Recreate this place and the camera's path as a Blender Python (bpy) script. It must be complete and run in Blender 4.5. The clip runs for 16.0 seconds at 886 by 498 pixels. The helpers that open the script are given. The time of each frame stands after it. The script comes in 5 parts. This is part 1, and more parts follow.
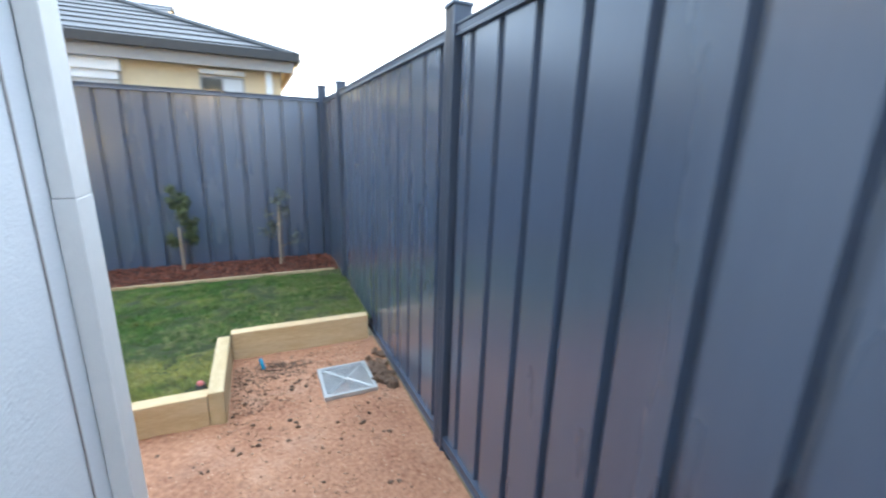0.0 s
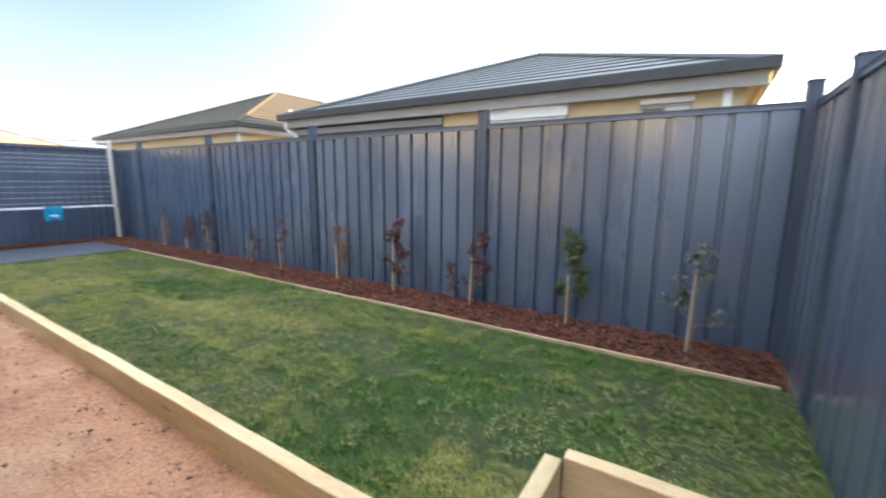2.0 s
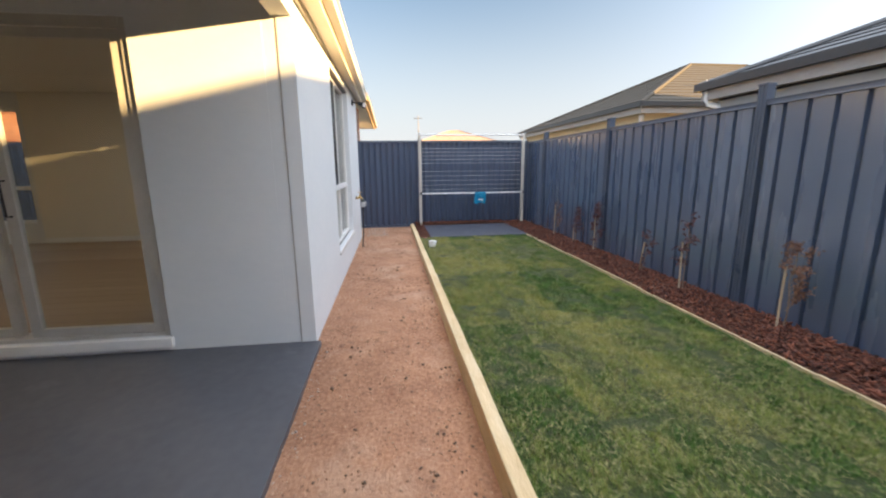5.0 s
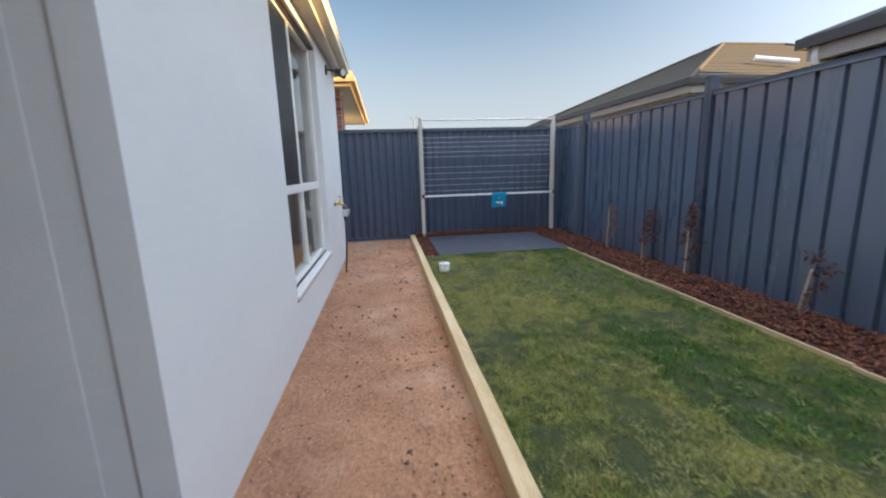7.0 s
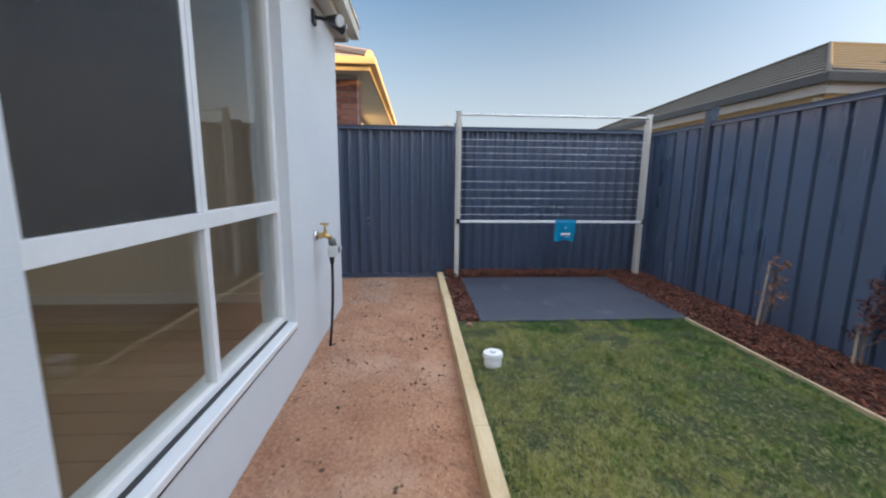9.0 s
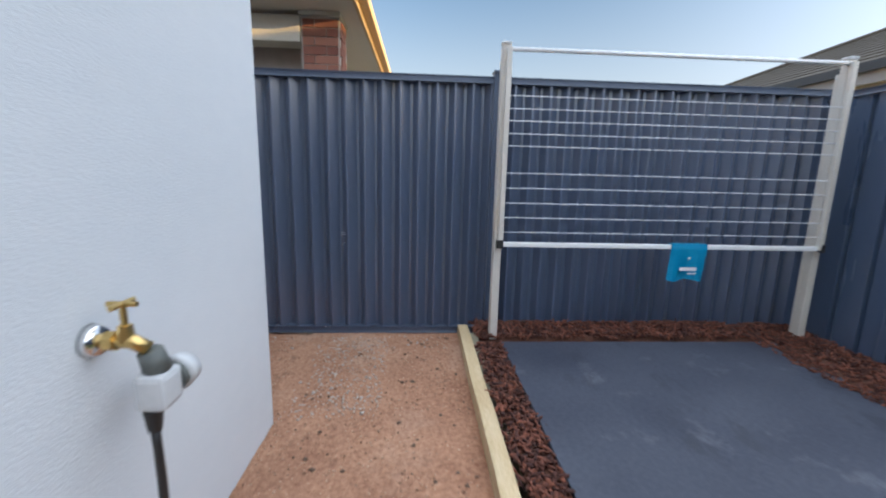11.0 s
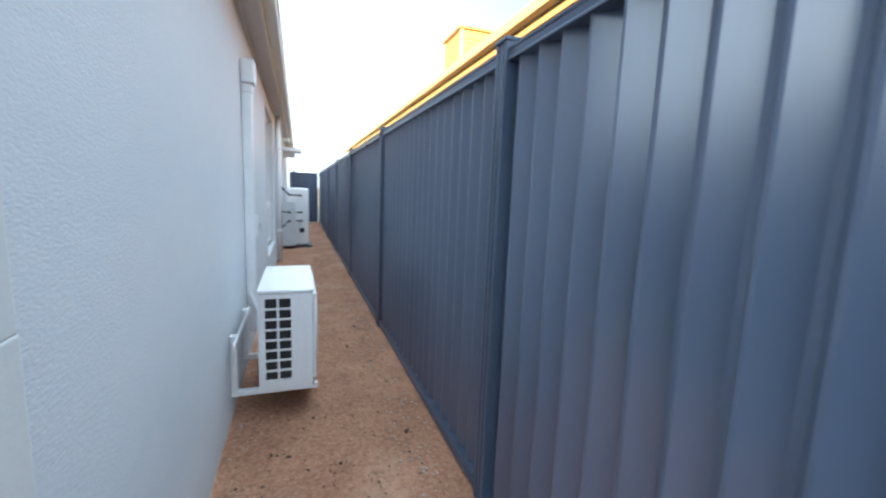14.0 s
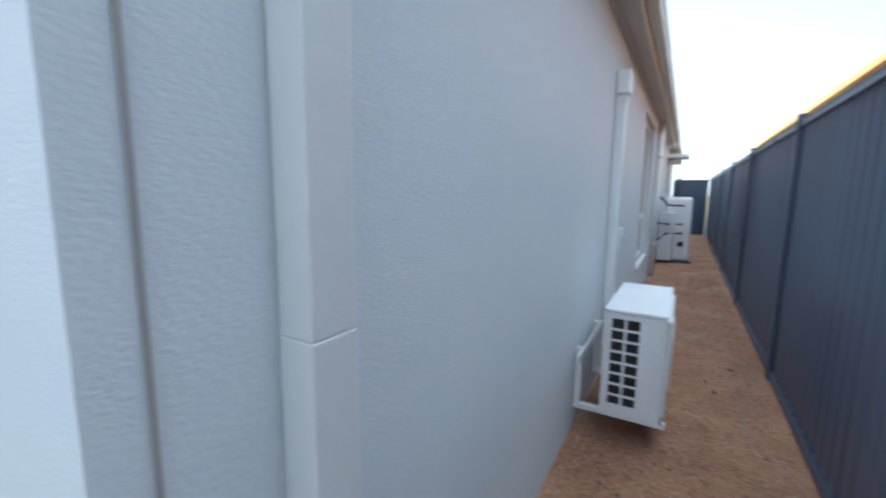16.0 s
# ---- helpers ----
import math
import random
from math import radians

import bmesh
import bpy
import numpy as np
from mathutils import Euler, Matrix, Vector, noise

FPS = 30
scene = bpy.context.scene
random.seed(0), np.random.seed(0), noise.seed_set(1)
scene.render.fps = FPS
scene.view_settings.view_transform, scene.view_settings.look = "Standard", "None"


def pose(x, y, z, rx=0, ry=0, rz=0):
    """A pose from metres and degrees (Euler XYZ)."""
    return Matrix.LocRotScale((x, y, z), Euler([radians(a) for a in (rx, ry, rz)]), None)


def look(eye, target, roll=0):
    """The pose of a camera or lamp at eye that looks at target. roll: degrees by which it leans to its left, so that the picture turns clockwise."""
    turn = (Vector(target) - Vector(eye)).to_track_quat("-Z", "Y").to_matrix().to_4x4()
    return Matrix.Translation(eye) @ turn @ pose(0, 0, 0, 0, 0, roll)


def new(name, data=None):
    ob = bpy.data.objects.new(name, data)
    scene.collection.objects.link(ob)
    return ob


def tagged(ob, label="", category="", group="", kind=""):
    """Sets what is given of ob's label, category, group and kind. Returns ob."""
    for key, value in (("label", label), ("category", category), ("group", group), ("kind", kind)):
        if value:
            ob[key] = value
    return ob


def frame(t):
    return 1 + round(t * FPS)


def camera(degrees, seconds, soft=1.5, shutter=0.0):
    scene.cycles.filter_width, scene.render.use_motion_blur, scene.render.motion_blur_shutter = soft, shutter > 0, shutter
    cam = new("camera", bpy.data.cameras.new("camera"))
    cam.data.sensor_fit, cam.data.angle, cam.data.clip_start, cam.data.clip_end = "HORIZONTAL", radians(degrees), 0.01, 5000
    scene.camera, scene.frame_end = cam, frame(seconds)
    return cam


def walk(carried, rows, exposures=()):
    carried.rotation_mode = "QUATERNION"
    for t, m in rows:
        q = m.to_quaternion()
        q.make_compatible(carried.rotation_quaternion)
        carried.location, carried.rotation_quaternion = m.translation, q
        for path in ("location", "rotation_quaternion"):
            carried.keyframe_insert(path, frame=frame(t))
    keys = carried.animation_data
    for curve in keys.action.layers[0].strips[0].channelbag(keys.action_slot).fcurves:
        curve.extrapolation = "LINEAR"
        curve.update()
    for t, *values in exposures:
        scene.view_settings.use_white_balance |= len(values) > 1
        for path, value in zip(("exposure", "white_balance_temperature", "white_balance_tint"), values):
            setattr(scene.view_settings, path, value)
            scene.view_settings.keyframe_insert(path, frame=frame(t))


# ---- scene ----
cam = camera(94.5, 16.0, soft=2.1, shutter=0.35)
PATH = [
    (0, (-0.089, 0.442, 1.445), (0.718, 2.203, 0.951), 1.7),
    (0.5, (0.005, 0.735, 1.409), (0.351, 2.651, 0.952), 1.6),
    (1, (0.088, 1.068, 1.396), (0.105, 3.026, 0.992), -0.4),
    (1.5, (0.156, 1.379, 1.376), (-0.438, 3.253, 1.011), 0.5),
    (2, (0.088, 1.633, 1.366), (-0.965, 3.301, 1.034), 0.5),
    (2.5, (-0.045, 1.792, 1.376), (-1.516, 3.119, 1.096), -1.0),
    (3, (-0.125, 1.996, 1.395), (-1.951, 2.777, 1.161), -0.3),
    (3.5, (-0.16, 2.121, 1.409), (-2.085, 2.584, 1.126), -0.1),
    (4, (-0.234, 2.144, 1.402), (-2.171, 2.506, 1.062), -0.2),
    (4.5, (-0.55, 2.143, 1.365), (-2.497, 2.449, 1.023), 0.4),
    (5, (-0.978, 2.155, 1.386), (-2.923, 2.405, 0.99), -0.6),
    (7.5, (-3.404, 2.23, 1.241), (-5.352, 2.489, 0.865), -2.1),
    (8, (-3.881, 2.325, 1.305), (-5.842, 2.496, 0.952), -1.0),
    (10.5, (-6.459, 2.288, 1.277), (-8.428, 2.426, 0.949), 1.7),
    (11, (-6.973, 2.293, 1.264), (-8.938, 2.408, 0.906), 1.4),
    (11.5, (-7.473, 2.293, 1.321), (-9.426, 2.365, 0.893), 0.5),
    (12, (-7.93, 2.366, 1.322), (-9.879, 2.147, 0.927), 1.2),
    (12.5, (-8.352, 2.25, 1.353), (-10.267, 1.771, 1.03), 0.6),
    (13, (-8.72, 2.176, 1.325), (-10.396, 1.135, 1.002), 1.5),
    (13.5, (-8.97, 2.048, 1.365), (-10.093, 0.429, 1.023), 2.3),
    (14, (-9.147, 1.887, 1.397), (-9.81, 0.02, 1.12), 2.2),
    (14.5, (-9.313, 1.767, 1.405), (-9.565, -0.202, 1.155), 1.3),
    (15, (-9.411, 1.729, 1.412), (-9.313, -0.252, 1.156), 1.4),
    (15.5, (-9.388, 1.736, 1.408), (-8.888, -0.182, 1.14), 0.9),
    (16, (-9.249, 1.747, 1.418), (-8.244, 0.04, 1.142), 0.6),
]
# the clip brightens where the dark fence fills the picture
EXPOSURES = [(0, 3.22, 5850, 5), (1, 3.14, 5850, 5), (2, 3.0, 6350, 8), (3, 2.52, 6450, 11), (4, 2.48, 6600, 13), (5, 2.52, 6700, 12), (8, 2.07, 6150, 10), (10.5, 2.4, 6250, 10), (11, 2.38, 6250, 10), (12, 2.78, 6250, 10), (12.5, 3.03, 6200, 10), (13, 3.55, 6100, 7), (13.5, 3.26, 5850, 3), (14.5, 2.89, 5800, 1), (15.5, 2.74, 5800, 1), (16, 2.49, 5750, 2)]
walk(cam, [(t, look(eye, target, roll)) for t, eye, target, roll in PATH], EXPOSURES)

# ---- world, sun, exposure ----
SUN = Vector((0.50, 1.0, 0.160)).normalized()
world = bpy.data.worlds.new("sky")
scene.world = world
world.use_nodes = True
wn, wl = world.node_tree.nodes, world.node_tree.links
wn.clear()
sky = wn.new("ShaderNodeTexSky")
sky.sky_type, sky.sun_disc = "NISHITA", False
sky.sun_elevation, sky.sun_rotation = math.asin(SUN.z), math.atan2(SUN.x, SUN.y)
sky.altitude, sky.air_density, sky.dust_density, sky.ozone_density = 50, 1.0, 1.6, 2.0
coord = wn.new("ShaderNodeTexCoord")
veil_mix = wn.new("ShaderNodeMix")
veil_mix.data_type = "RGBA"
veil_mix.inputs["B"].default_value = (11.6, 12.6, 14.0, 1)
background = wn.new("ShaderNodeBackground")
background.inputs["Strength"].default_value = 0.055
world_out = wn.new("ShaderNodeOutputWorld")
lift = wn.new("ShaderNodeSeparateXYZ")
high = wn.new("ShaderNodeMapRange")
high.inputs["From Min"].default_value, high.inputs["From Max"].default_value = 0.40, 0.85
high.inputs["To Max"].default_value = 0.75
haze = wn.new("ShaderNodeMapRange")
haze.interpolation_type = "SMOOTHSTEP"
haze.inputs["From Min"].default_value, haze.inputs["From Max"].default_value = 0.46, -0.02
haze.inputs["To Max"].default_value = 0.92
haze_mix = wn.new("ShaderNodeMix")
haze_mix.data_type = "RGBA"
haze_mix.inputs["B"].default_value = (2.75, 2.9, 3.1, 1)
west = wn.new("ShaderNodeMapRange")
west.interpolation_type = "SMOOTHSTEP"
west.inputs["From Min"].default_value, west.inputs["From Max"].default_value = -1.0, 0.22
west.inputs["To Max"].default_value = 0.52
north = wn.new("ShaderNodeMapRange")
north.inputs["From Min"].default_value, north.inputs["From Max"].default_value = -0.6, 0.9
north.inputs["To Min"].default_value, north.inputs["To Max"].default_value = 0.45, 1.25
glow_side = wn.new("ShaderNodeMath")
glow_side.operation = "MULTIPLY"
both = wn.new("ShaderNodeMath")
both.operation = "MAXIMUM"
wl.new(coord.outputs["Generated"], lift.inputs["Vector"])
wl.new(lift.outputs["Z"], high.inputs["Value"])
wl.new(lift.outputs["X"], west.inputs["Value"])
wl.new(high.outputs["Result"], both.inputs[0])
wl.new(lift.outputs["Y"], north.inputs["Value"])
wl.new(west.outputs["Result"], glow_side.inputs[0])
wl.new(north.outputs["Result"], glow_side.inputs[1])
wl.new(glow_side.outputs["Value"], both.inputs[1])
wl.new(lift.outputs["Z"], haze.inputs["Value"])
wl.new(haze.outputs["Result"], haze_mix.inputs["Factor"])
wl.new(sky.outputs["Color"], haze_mix.inputs["A"])
wl.new(both.outputs["Value"], veil_mix.inputs["Factor"])
wl.new(haze_mix.outputs["Result"], veil_mix.inputs["A"])
wl.new(veil_mix.outputs["Result"], background.inputs["Color"])
wl.new(background.outputs["Background"], world_out.inputs["Surface"])

sun = new("sun", bpy.data.lights.new("sun", "SUN"))
sun.data.energy, sun.data.angle, sun.data.color = 5.0, radians(0.9), (1.0, 0.66, 0.27)
sun.matrix_world = look(SUN * 60, (0, 0, 0))


# ---- materials ----
def surf(name, c1, c2, scale=3.0, rough=0.6, bump=0.0, bump_scale=120.0, metallic=0.0, fine=0.35, stretch=(1, 1, 1), per_object=0.0, per_island=0.0, spec=0.5):
    """A surface whose colour wanders between c1 and c2 at a broad and a fine scale, with fine relief."""
    m = bpy.data.materials.new(name)
    m.use_nodes = True
    n, l = m.node_tree.nodes, m.node_tree.links
    shader = n["Principled BSDF"]
    tc, mp = n.new("ShaderNodeTexCoord"), n.new("ShaderNodeMapping")
    mp.inputs["Scale"].default_value = stretch
    l.new(tc.outputs["Object"], mp.inputs["Vector"])
    broad, grain = n.new("ShaderNodeTexNoise"), n.new("ShaderNodeTexNoise")
    broad.inputs["Scale"].default_value, broad.inputs["Detail"].default_value = scale, 5
    grain.inputs["Scale"].default_value, grain.inputs["Detail"].default_value = scale * 14, 4
    mixed = n.new("ShaderNodeMix")
    mixed.inputs["Factor"].default_value = fine
    total, ramp = mixed.outputs["Result"], n.new("ShaderNodeValToRGB")
    for tex, socket in ((broad, "A"), (grain, "B")):
        l.new(mp.outputs["Vector"], tex.inputs["Vector"])
        l.new(tex.outputs["Fac"], mixed.inputs[socket])
    for amount, node, out in ((per_object, "ShaderNodeObjectInfo", "Random"), (per_island, "ShaderNodeNewGeometry", "Random Per Island")):
        if amount:
            info, add = n.new(node), n.new("ShaderNodeMix")
            add.inputs["Factor"].default_value = amount
            l.new(total, add.inputs["A"])
            l.new(info.outputs[out], add.inputs["B"])
            total = add.outputs["Result"]
    ramp.color_ramp.elements[0].position, ramp.color_ramp.elements[1].position = (0.32, 0.68) if not (per_object or per_island) else (0.2, 0.8)
    ramp.color_ramp.elements[0].color, ramp.color_ramp.elements[1].color = (*c1, 1), (*c2, 1)
    l.new(total, ramp.inputs["Fac"])
    l.new(ramp.outputs["Color"], shader.inputs["Base Color"])
    rough_range = n.new("ShaderNodeMapRange")
    rough_range.inputs["To Min"].default_value, rough_range.inputs["To Max"].default_value = max(rough - 0.07, 0.02), min(rough + 0.07, 1)
    l.new(broad.outputs["Fac"], rough_range.inputs["Value"])
    l.new(rough_range.outputs["Result"], shader.inputs["Roughness"])
    shader.inputs["Metallic"].default_value = metallic
    shader.inputs["Specular IOR Level"].default_value = spec
    if bump:
        relief, node = n.new("ShaderNodeTexNoise"), n.new("ShaderNodeBump")
        relief.inputs["Scale"].default_value, relief.inputs["Detail"].default_value = bump_scale, 6
        node.inputs["Strength"].default_value, node.inputs["Distance"].default_value = bump, 0.01
        l.new(mp.outputs["Vector"], relief.inputs["Vector"])
        l.new(relief.outputs["Fac"], node.inputs["Height"])
        l.new(node.outputs["Normal"], shader.inputs["Normal"])
    return m


def glass_material(name, tint=(0.92, 0.94, 0.93)):
    m = bpy.data.materials.new(name)
    m.use_nodes = True
    n, l = m.node_tree.nodes, m.node_tree.links
    n.clear()
    out, mix, fres = n.new("ShaderNodeOutputMaterial"), n.new("ShaderNodeMixShader"), n.new("ShaderNodeLayerWeight")
    steep, gain = n.new("ShaderNodeMath"), n.new("ShaderNodeMath")
    clear, gloss = n.new("ShaderNodeBsdfTransparent"), n.new("ShaderNodeBsdfGlossy")
    fres.inputs["Blend"].default_value = 0.5
    steep.operation, gain.operation = "POWER", "MULTIPLY_ADD"
    steep.inputs[1].default_value, gain.inputs[1].default_value, gain.inputs[2].default_value = 5.0, 0.85, 0.04
    l.new(fres.outputs["Facing"], steep.inputs[0])
    l.new(steep.outputs["Value"], gain.inputs[0])
    clear.inputs["Color"].default_value = (*tint, 1)
    gloss.inputs["Roughness"].default_value = 0.01
    l.new(gain.outputs["Value"], mix.inputs["Fac"])
    l.new(clear.outputs["BSDF"], mix.inputs[1])
    l.new(gloss.outputs["BSDF"], mix.inputs[2])
    l.new(mix.outputs["Shader"], out.inputs["Surface"])
    return m


def worn(m, tone, scale, low, high, most, stretch=(1, 1, 1), detail=6):
    """Lays blotches of another tone over a surface's colour."""
    n, l = m.node_tree.nodes, m.node_tree.links
    base = n["Principled BSDF"].inputs["Base Color"]
    below = base.links[0].from_socket
    tc, mp, tex, edge, mix = (n.new("ShaderNode" + k) for k in ("TexCoord", "Mapping", "TexNoise", "MapRange", "Mix"))
    mix.data_type = "RGBA"
    mp.inputs["Scale"].default_value = stretch
    tex.inputs["Scale"].default_value, tex.inputs["Detail"].default_value, tex.inputs["Roughness"].default_value = scale, detail, 0.65
    edge.inputs["From Min"].default_value, edge.inputs["From Max"].default_value, edge.inputs["To Max"].default_value = low, high, most
    mix.inputs["B"].default_value = (*tone, 1)
    l.new(tc.outputs["Object"], mp.inputs["Vector"])
    l.new(mp.outputs["Vector"], tex.inputs["Vector"])
    l.new(tex.outputs["Fac"], edge.inputs["Value"])
    l.new(edge.outputs["Result"], mix.inputs["Factor"])
    l.new(below, mix.inputs["A"])
    l.new(mix.outputs["Result"], base)
    return m


STEEL = surf("fence_steel", (0.058, 0.085, 0.143), (0.073, 0.103, 0.167), 1.0, 0.28, 0.05, 3.0, fine=0.2, spec=0.8, stretch=(4, 4, 0.5))
STEEL.node_tree.nodes["Principled BSDF"].inputs["Coat Weight"].default_value = 1.0
STEEL.node_tree.nodes["Principled BSDF"].inputs["Coat Roughness"].default_value = 0.22
STEEL_EVEN = surf("dark_fence_steel", (0.054, 0.077, 0.128), (0.069, 0.094, 0.152), 1.0, 0.33, 0.04, 3.0, fine=0.2, spec=0.8, stretch=(4, 4, 0.5))
STEEL_EVEN.node_tree.nodes["Principled BSDF"].inputs["Coat Weight"].default_value = 1.0
STEEL_EVEN.node_tree.nodes["Principled BSDF"].inputs["Coat Roughness"].default_value = 0.22
STEEL_POST = surf("fence_post_steel", (0.050, 0.068, 0.108), (0.062, 0.083, 0.126), 2.0, 0.30, 0.03, 80)
RENDER = surf("wall_render", (0.60, 0.63, 0.66), (0.67, 0.69, 0.71), 0.7, 0.85, 0.14, 75, fine=0.25, stretch=(1, 1, 2.2))
RENDER_TRIM = surf("painted_trim", (0.62, 0.62, 0.61), (0.70, 0.69, 0.67), 2.0, 0.6, 0.05, 90)
WHITE = surf("white_paint", (0.72, 0.73, 0.74), (0.80, 0.80, 0.80), 3.0, 0.35, 0.02, 60)
POWDER = surf("cream_powder_coat", (0.52, 0.49, 0.44), (0.60, 0.57, 0.52), 3.0, 0.4, 0.02, 60)
CREAM_METAL = surf("cream_gutter", (0.62, 0.57, 0.47), (0.70, 0.65, 0.54), 2.0, 0.4, 0.02, 60)
SOFFIT = surf("soffit_paint", (0.60, 0.56, 0.50), (0.66, 0.62, 0.56), 1.5, 0.7, 0.04, 80)
GRAVEL = surf("crushed_gravel", (0.215, 0.092, 0.050), (0.47, 0.262, 0.160), 3.2, 0.95, 0.9, 90, fine=0.60)
PEBBLE = surf("gravel_stones", (0.20, 0.105, 0.064), (0.55, 0.36, 0.245), 9.0, 0.9, 0.2, 200, per_island=0.75)
SOIL = surf("bare_soil", (0.09, 0.058, 0.04), (0.17, 0.11, 0.075), 3.0, 0.95, 0.6, 50)
TIMBER = surf("treated_pine", (0.42, 0.30, 0.16), (0.62, 0.49, 0.30), 1.6, 0.75, 0.35, 22, stretch=(1, 9, 9), fine=0.5)
TIMBER_CROSS = surf("treated_pine_across", (0.38, 0.29, 0.15), (0.56, 0.46, 0.29), 1.6, 0.75, 0.35, 22, stretch=(9, 1, 9), fine=0.5)
EDGING = surf("pine_edging", (0.34, 0.25, 0.14), (0.50, 0.40, 0.26), 2.5, 0.8, 0.3, 30, stretch=(1, 9, 9))
CONCRETE = surf("painted_concrete", (0.060, 0.064, 0.079), (0.098, 0.102, 0.118), 1.1, 0.50, 0.15, 140, fine=0.4)
PAD = surf("sealed_charcoal_concrete", (0.026, 0.031, 0.050), (0.056, 0.064, 0.088), 3.0, 0.60, 0.12, 140, fine=0.45)
MULCH = surf("bark_mulch", (0.042, 0.013, 0.009), (0.185, 0.060, 0.034), 8.0, 0.9, 0.3, 150, per_island=0.8)
MULCH_BASE = surf("mulch_bed", (0.045, 0.017, 0.010), (0.12, 0.045, 0.024), 9.0, 0.95, 0.9, 60, fine=0.6)
LAWN = surf("lawn_base", (0.010, 0.024, 0.005), (0.045, 0.055, 0.016), 3.5, 0.95, 0.8, 70, fine=0.5)
ROOF_TILE = surf("roof_tile", (0.050, 0.056, 0.064), (0.085, 0.090, 0.096), 1.5, 0.5, 0.12, 40, per_object=0.35)
ROOF_PALE = surf("weathered_tile", (0.066, 0.057, 0.046), (0.094, 0.080, 0.062), 1.5, 0.75, 0.12, 40, per_object=0.3, spec=0.15)
ROOF_WARM = surf("terracotta_tile", (0.24, 0.15, 0.10), (0.36, 0.24, 0.16), 1.5, 0.6, 0.12, 40, per_object=0.5)
CREAM_WALL = surf("cream_render", (0.64, 0.52, 0.33), (0.72, 0.59, 0.39), 1.2, 0.85, 0.15, 60)
GREY_WALL = surf("grey_cladding", (0.30, 0.31, 0.32), (0.36, 0.37, 0.38), 1.2, 0.7, 0.05, 60)
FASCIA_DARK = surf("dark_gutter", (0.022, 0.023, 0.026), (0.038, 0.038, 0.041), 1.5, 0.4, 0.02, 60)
FASCIA_GREY = surf("grey_fascia", (0.30, 0.28, 0.27), (0.37, 0.35, 0.33), 1.5, 0.5, 0.02, 60)
BRICK = surf("red_brick", (0.20, 0.070, 0.048), (0.34, 0.145, 0.095), 6.0, 0.85, 0.4, 60, per_object=0.6)
MORTAR = surf("mortar", (0.42, 0.36, 0.31), (0.52, 0.46, 0.40), 8.0, 0.9, 0.3, 120)
BLACK = surf("black_plastic", (0.012, 0.012, 0.013), (0.022, 0.022, 0.023), 6.0, 0.45, 0.03, 100)
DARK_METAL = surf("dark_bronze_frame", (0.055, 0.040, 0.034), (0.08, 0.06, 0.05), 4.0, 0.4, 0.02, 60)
ALUMINIUM = surf("silver_frame", (0.50, 0.49, 0.47), (0.60, 0.59, 0.57), 4.0, 0.38, 0.02, 60, metallic=0.35)
CHROME = surf("chrome", (0.72, 0.72, 0.72), (0.80, 0.80, 0.80), 5.0, 0.12, metallic=1.0)
BRASS = surf("brass", (0.62, 0.42, 0.15), (0.74, 0.54, 0.23), 12.0, 0.32, 0.05, 150, metallic=1.0)
GREY_PLASTIC = surf("grey_plastic", (0.52, 0.53, 0.54), (0.60, 0.61, 0.62), 6.0, 0.4, 0.02, 120)
DARK_GREY = surf("dark_grey_plastic", (0.08, 0.09, 0.085), (0.12, 0.13, 0.12), 9.0, 0.5, 0.03, 120)
PINK = surf("red_dial", (0.50, 0.12, 0.12), (0.60, 0.20, 0.19), 9.0, 0.4)
BLUE = surf("blue_bag", (0.0, 0.19, 0.36), (0.006, 0.26, 0.46), 6.0, 0.35, 0.15, 30)
WIRE = surf("clothesline_cord", (0.55, 0.57, 0.60), (0.66, 0.68, 0.70), 9.0, 0.4)
STRAW = surf("dry_grass", (0.16, 0.15, 0.055), (0.32, 0.29, 0.13), 6.0, 0.7, per_island=0.7)
BARK = surf("sapling_bark", (0.16, 0.11, 0.08), (0.28, 0.21, 0.16), 20.0, 0.85, 0.3, 160)
STAKE = surf("pale_stake", (0.36, 0.29, 0.21), (0.50, 0.42, 0.32), 14.0, 0.8, 0.2, 120, stretch=(1, 1, 0.2))
LEAF_RED = surf("red_leaf", (0.050, 0.015, 0.021), (0.125, 0.044, 0.044), 12.0, 0.5, per_island=0.8)
LEAF_GREEN = surf("green_leaf", (0.035, 0.060, 0.022), (0.11, 0.135, 0.06), 12.0, 0.5, per_island=0.8)
LEAF_GREY = surf("grey_green_leaf", (0.055, 0.075, 0.065), (0.17, 0.19, 0.17), 12.0, 0.5, per_island=0.8)
LEAF_BROWN = surf("dry_leaf", (0.13, 0.065, 0.045), (0.27, 0.14, 0.09), 12.0, 0.6, per_island=0.8)
FLOOR_WOOD = surf("timber_floor", (0.26, 0.18, 0.12), (0.40, 0.29, 0.20), 1.5, 0.4, 0.05, 40, stretch=(9, 1, 1), per_object=0.4)
INTERIOR = surf("interior_paint", (0.72, 0.68, 0.61), (0.77, 0.73, 0.66), 1.0, 0.8, 0.03, 80)
GRATE = surf("galvanised_grate", (0.36, 0.38, 0.39), (0.50, 0.52, 0.53), 9.0, 0.5, 0.05, 90, metallic=0.5)
COOLER = surf("beige_plastic", (0.24, 0.15, 0.06), (0.30, 0.19, 0.08), 2.0, 0.6)
GOLD_TRIM = surf("tan_trim", (0.40, 0.28, 0.13), (0.48, 0.34, 0.17), 2.0, 0.45, 0.02, 60)
GROUND = surf("far_ground", (0.10, 0.085, 0.055), (0.17, 0.15, 0.10), 0.4, 0.95, 0.3, 6)
GLASS = glass_material("window_glass")
